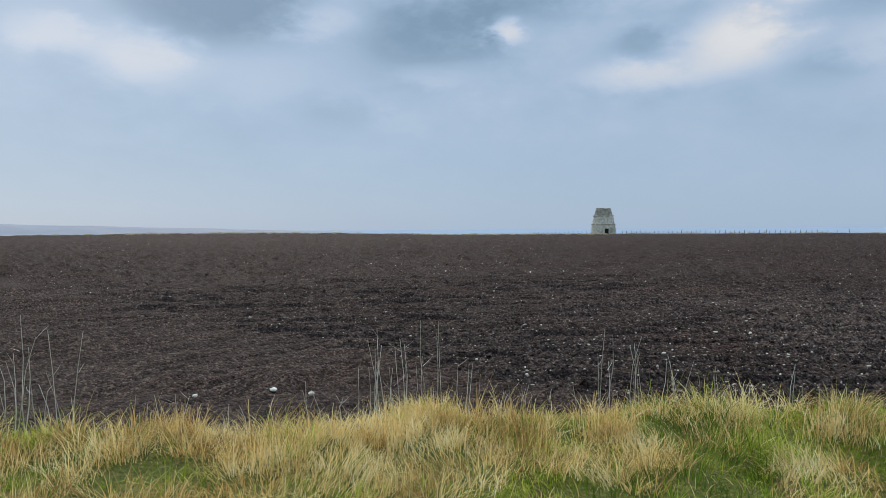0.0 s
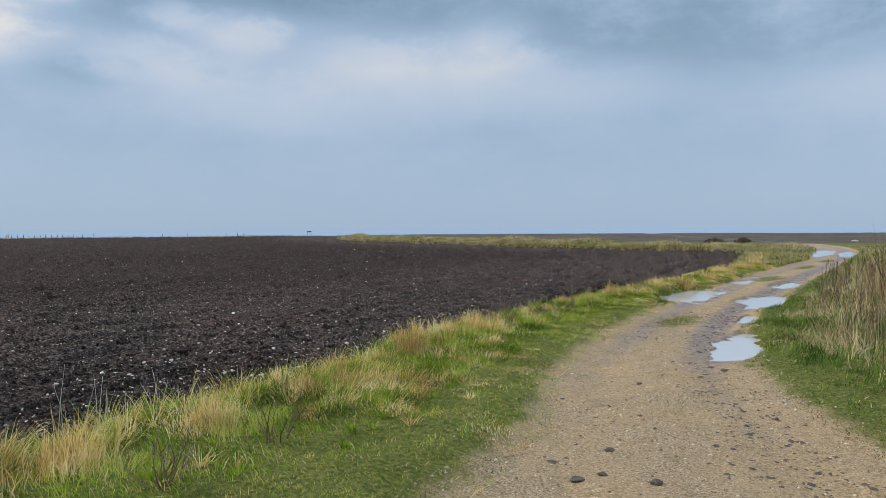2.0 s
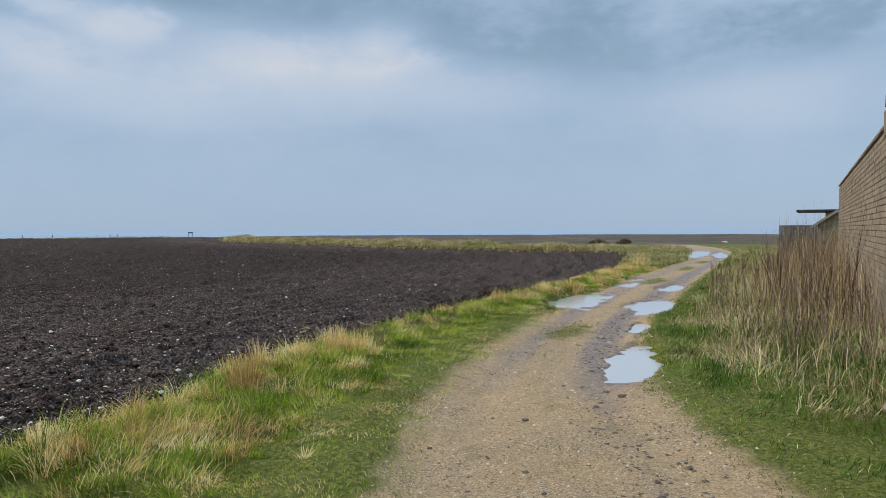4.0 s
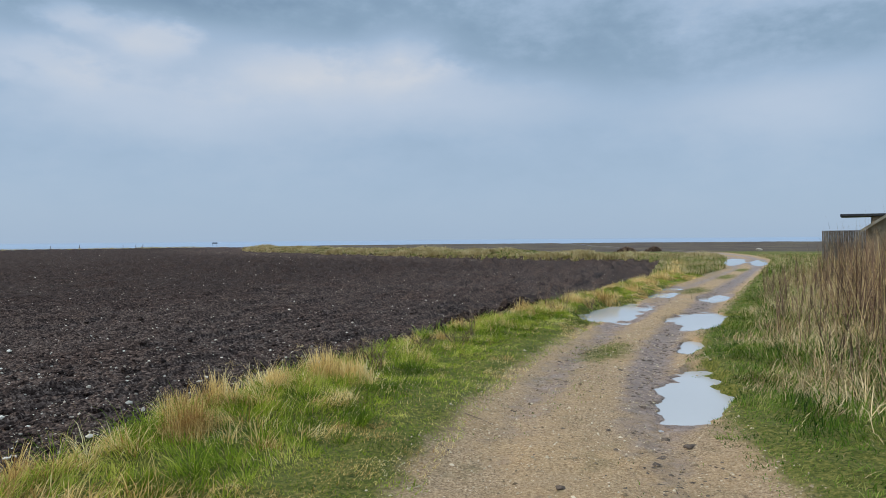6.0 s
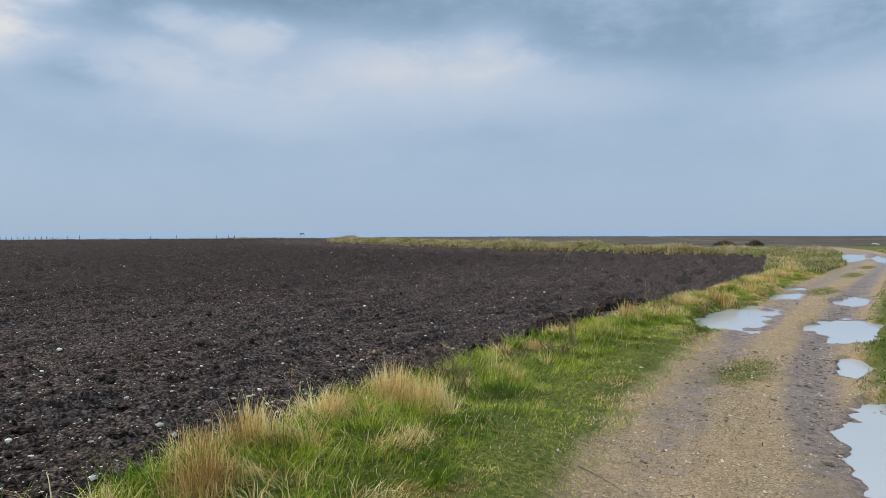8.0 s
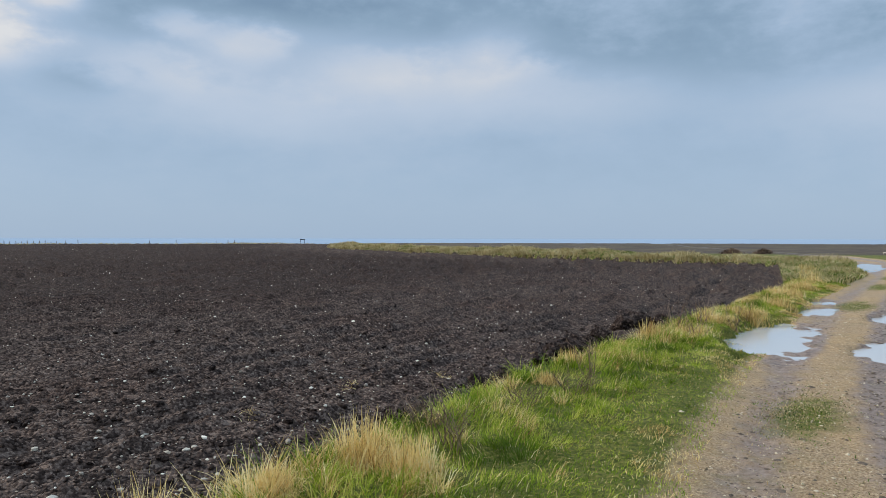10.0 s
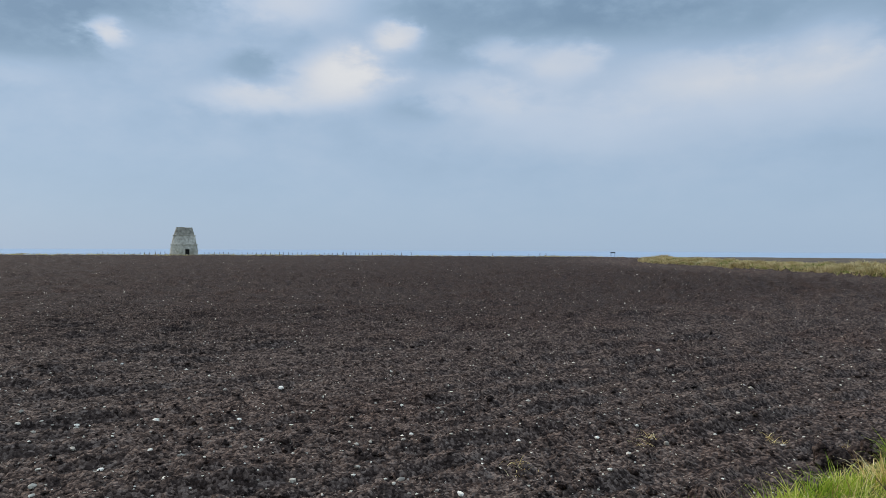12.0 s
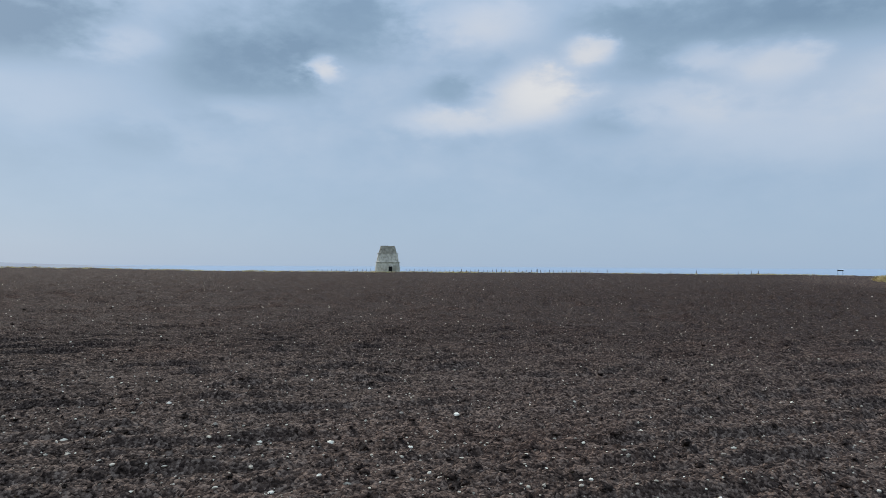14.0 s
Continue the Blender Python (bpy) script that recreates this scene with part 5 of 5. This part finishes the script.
# ---------------------------------------------------------------- stones and clods
def build_stones():
    n = 25000
    far = np.exp(rng.uniform(np.log(3.5), np.log(110), n))
    turn = np.radians(rng.uniform(-112, 40, n))
    at = CENTRE + np.stack([far * np.sin(turn), far * np.cos(turn)], 1)
    at = at[at[:, 0] < edge_x(at[:, 1]) - 0.25]
    d = np.hypot(*(at - CENTRE).T)
    size = np.minimum(rng.lognormal(np.log(0.0074), 0.55, len(at)) * (1 + 0.014 * d), 0.032)
    size = np.where(rng.random(len(at)) < 0.02, size * 1.7, size)
    close = np.hypot(*(at - CENTRE).T) < 10
    v, f = pebbles(at[close], size[close], 0.25, 0.55)
    w, g = pebbles(at[~close], size[~close], 0.15, fine=False)
    v, f = np.concatenate([v, w]), np.concatenate([f, g + len(v)])
    tagged(sheet("field_stones", v, f, [FLINT]), "pale flints scattered over the ploughed soil", "stones", kind="stuff")
    # loose clods on the field
    n = 3500
    far = np.exp(rng.uniform(np.log(3.2), np.log(14), n))
    turn = np.radians(rng.uniform(-112, 30, n))
    spot = CENTRE + np.stack([far * np.sin(turn), far * np.cos(turn)], 1)
    spot = spot[spot[:, 0] < edge_x(spot[:, 1]) - 0.1]
    v, f = pebbles(spot, np.minimum(rng.lognormal(np.log(0.024), 0.45, len(spot)), 0.075), 0.35, 0.5)
    n = 9000
    far = np.exp(rng.uniform(np.log(3.2), np.log(30), n))
    turn = np.radians(rng.uniform(-112, 30, n))
    spot = CENTRE + np.stack([far * np.sin(turn), far * np.cos(turn)], 1)
    spot = spot[spot[:, 0] < edge_x(spot[:, 1]) - 0.1]
    w, g = pebbles(spot, np.minimum(rng.lognormal(np.log(0.017), 0.4, len(spot)) * (1 + 0.03 * np.hypot(*(spot - CENTRE).T)), 0.06), 0.3, 0.6, fine=False)
    v, f = np.concatenate([v, w]), np.concatenate([f, g + len(v)])
    tagged(sheet("soil_clods", v, f, [SOIL]), "loose dark clods of ploughed soil", "soil", kind="stuff")
    # crumbs of earth on the wheel tracks
    y = 3 + 24 * rng.random(3600) ** 1.3
    side = np.where(rng.random(3600) < 0.3, 0.25, 0.75) + rng.normal(0, 0.09, 3600)
    crumb = np.stack([left_x(y) + side * (right_x(y) - left_x(y)), y], 1)
    crumb = crumb[(pool(crumb[:, 0], crumb[:, 1]) < -0.05) & (layered(crumb[:, 0] * 1.7, crumb[:, 1] * 1.7, 45, 2) > -0.05)]
    v, f = pebbles(crumb, np.minimum(rng.lognormal(np.log(0.013), 0.5, len(crumb)), 0.04), 0.35, 0.25, fine=False)
    tagged(sheet("earth_crumbs", v, f, [CLOD]), "dark crumbs of earth on the muddy wheel tracks", "earth", kind="stuff")
    n = 26000
    y = 2.5 + 22 * rng.random(n) ** 1.7
    a, b = left_x(y), right_x(y)
    g = rng.random(n)
    at = np.stack([a - 0.15 + g * (b - a + 0.3), y], 1)
    keep = (pool(at[:, 0], at[:, 1]) < -0.15) & (rng.random(n) < 0.35 + 0.65 * smooth(layered(at[:, 0] * 1.4, at[:, 1] * 1.4, 44, 3), -0.2, 0.3))
    at = at[keep]
    v, f = pebbles(at, np.minimum(rng.lognormal(np.log(0.0055), 0.5, len(at)), 0.02), 0.3, fine=False)
    tagged(sheet("track_gravel", v, f, [PEBBLE]), "loose buff gravel on the track", "gravel", kind="stuff")
    # single larger stones
    spots = ((-5.41, 10.06, 0.05), (-4.88, 12.66, 0.05), (-5.73, 11.19, 0.055), (-3.16, 16.5, 0.07), (-10.3, 10.9, 0.07), (-3.9, 18.1, 0.08), (-4.07, 11.8, 0.045), (-5.38, 9.63, 0.06),
             (-10.05, 3.64, 0.06), (-6.2, 10.6, 0.08), (-6.9, 5.5, 0.05), (-3.78, 8.44, 0.06), (-4.17, 11.8, 0.05), (-3.27, 12.35, 0.05), (-7.3, -0.6, 0.09), (-7.0, -0.25, 0.08), (-7.3, -1.4, 0.07),
             (-5.3, 2.9, 0.08), (-6.4, 12.3, 0.08), (-9.2, 10.0, 0.07), (-3.64, 6.5, 0.10), (-2.87, 4.9, 0.09))
    for x, y, size in spots:
        bm = bmesh.new()
        size *= 0.42
        bmesh.ops.create_icosphere(bm, subdivisions=2, radius=size)
        for v in bm.verts:
            v.co *= 1 + 0.5 * noise.noise(v.co * (1.6 / size) + Vector((x, y, 0)))
            v.co.z *= 0.6
        ob = part("field_stone", bm, FLINT)
        ob.matrix_world = pose(x, y, float(height(x, y)) + size * 0.25, 0, 0, random.uniform(0, 360))
        tagged(ob, "pale rounded stone lying on the soil", "stone", group="larger stones on the field")
    for x, y, size in ((2.43, 16.8, 0.085), (28.7, 73.9, 0.3)):
        bm = bmesh.new()
        bmesh.ops.create_icosphere(bm, subdivisions=3, radius=size)
        for v in bm.verts:
            v.co *= 1 + 0.3 * noise.noise(v.co * (1.5 / size)) + 0.08 * noise.noise(v.co * (6 / size))
            v.co.z *= 0.5
        ob = part("boulder", bm, FLINT)
        ob.matrix_world = pose(x, y, float(height(x, y)) + size * 0.2, 8, -6, random.uniform(0, 360))
        tagged(ob, "pale flat boulder in the grass", "boulder", group="boulders beside the track")
    bm = bmesh.new()
    box(bm, (0.22, 0.15, 0.05), Matrix.Identity(4), 0.02)
    bmesh.ops.subdivide_edges(bm, edges=bm.edges[:], cuts=2, use_grid_fill=True)
    for v in bm.verts:
        v.co += Vector((noise.noise(v.co * 5), noise.noise(v.co * 5 + Vector((3, 1, 7))), noise.noise(v.co * 5 + Vector((9, 4, 2))))) * 0.03
    slab = part("stone_slab", bm, DARK_STONE)
    slab.matrix_world = pose(4.03, 6.72, float(height(4.03, 6.72)) + 0.05, 50, 24, -35)
    tagged(slab, "pale lichened stone slab leaning in rank grass", "stone slab")
    for x, y, size in ((0.25, 4.1, 0.075), (0.5, 4.72, 0.06), (0.42, 4.2, 0.05), (0.75, 4.0, 0.06), (2.0, 7.85, 0.06), (1.9, 8.1, 0.05), (0.95, 6.96, 0.05), (0.15, 6.2, 0.035), (1.3, 4.9, 0.04)):
        bm = bmesh.new()
        bmesh.ops.create_icosphere(bm, subdivisions=3, radius=size * 0.6)
        for v in bm.verts:
            v.co *= 1 + 0.5 * noise.noise(v.co * (2.2 / size) + Vector((x, y, 0)))
            v.co.z *= 0.4
        ob = part("mud_clod", bm, CLOD)
        ob.matrix_world = pose(x, y, float(height(x, y)) + size * 0.12, 0, 0, random.uniform(0, 360))
        tagged(ob, "dark lump of mud dropped on the track", "mud clod", group="mud lumps on the track")


def build_twig():
    bm = bmesh.new()
    stem(bm, (-0.28, 0, 0), (0.28, 0.02, 0.02), 0.009, 0.04)
    stem(bm, (0.02, 0.0, 0.02), (0.14, 0.09, 0.04), 0.005, 0.01)
    ob = part("twig", bm, STALK)
    ob.matrix_world = pose(0.43, 8.39, float(height(0.43, 8.39)) + 0.035, 0, 0, -63)
    tagged(ob, "thin dark twig lying at the edge of the track", "twig")


def build_sods():
    """Turf and soil turned up by the plough along the verge."""
    for x, y, size in ((0.12, 15.05, 0.17), (0.32, 15.25, 0.15), (0.42, 15.55, 0.20), (0.2, 15.5, 0.13), (-0.05, 14.75, 0.12), (1.25, 18.2, 0.17), (1.5, 18.5, 0.15), (-0.75, 13.25, 0.10), (-0.5, 13.6, 0.11), (-1.3, 11.6, 0.10), (0.75, 16.6, 0.12), (2.0, 19.4, 0.14)):
        bm = bmesh.new()
        bmesh.ops.create_icosphere(bm, subdivisions=3, radius=size)
        shift = Vector((x * 3, y * 3, 0))
        for v in bm.verts:
            v.co *= 1 + 0.55 * noise.noise(v.co * (1.3 / size) + shift) + 0.25 * noise.noise(v.co * (4 / size) + shift)
            v.co.z *= 0.85
        ob = part("turned_sod", bm, SOIL)
        ob.matrix_world = pose(x - 0.15, y, float(height(x - 0.15, y)) + size * 0.35, random.uniform(-20, 20), random.uniform(-20, 20), random.uniform(0, 360)) @ Matrix.Scale(1.35, 4)
        tagged(ob, "dark broken sod turned up at the ploughed field edge", "sod", group="turned sods along the verge")


build_stones()
build_sods()
build_twig()
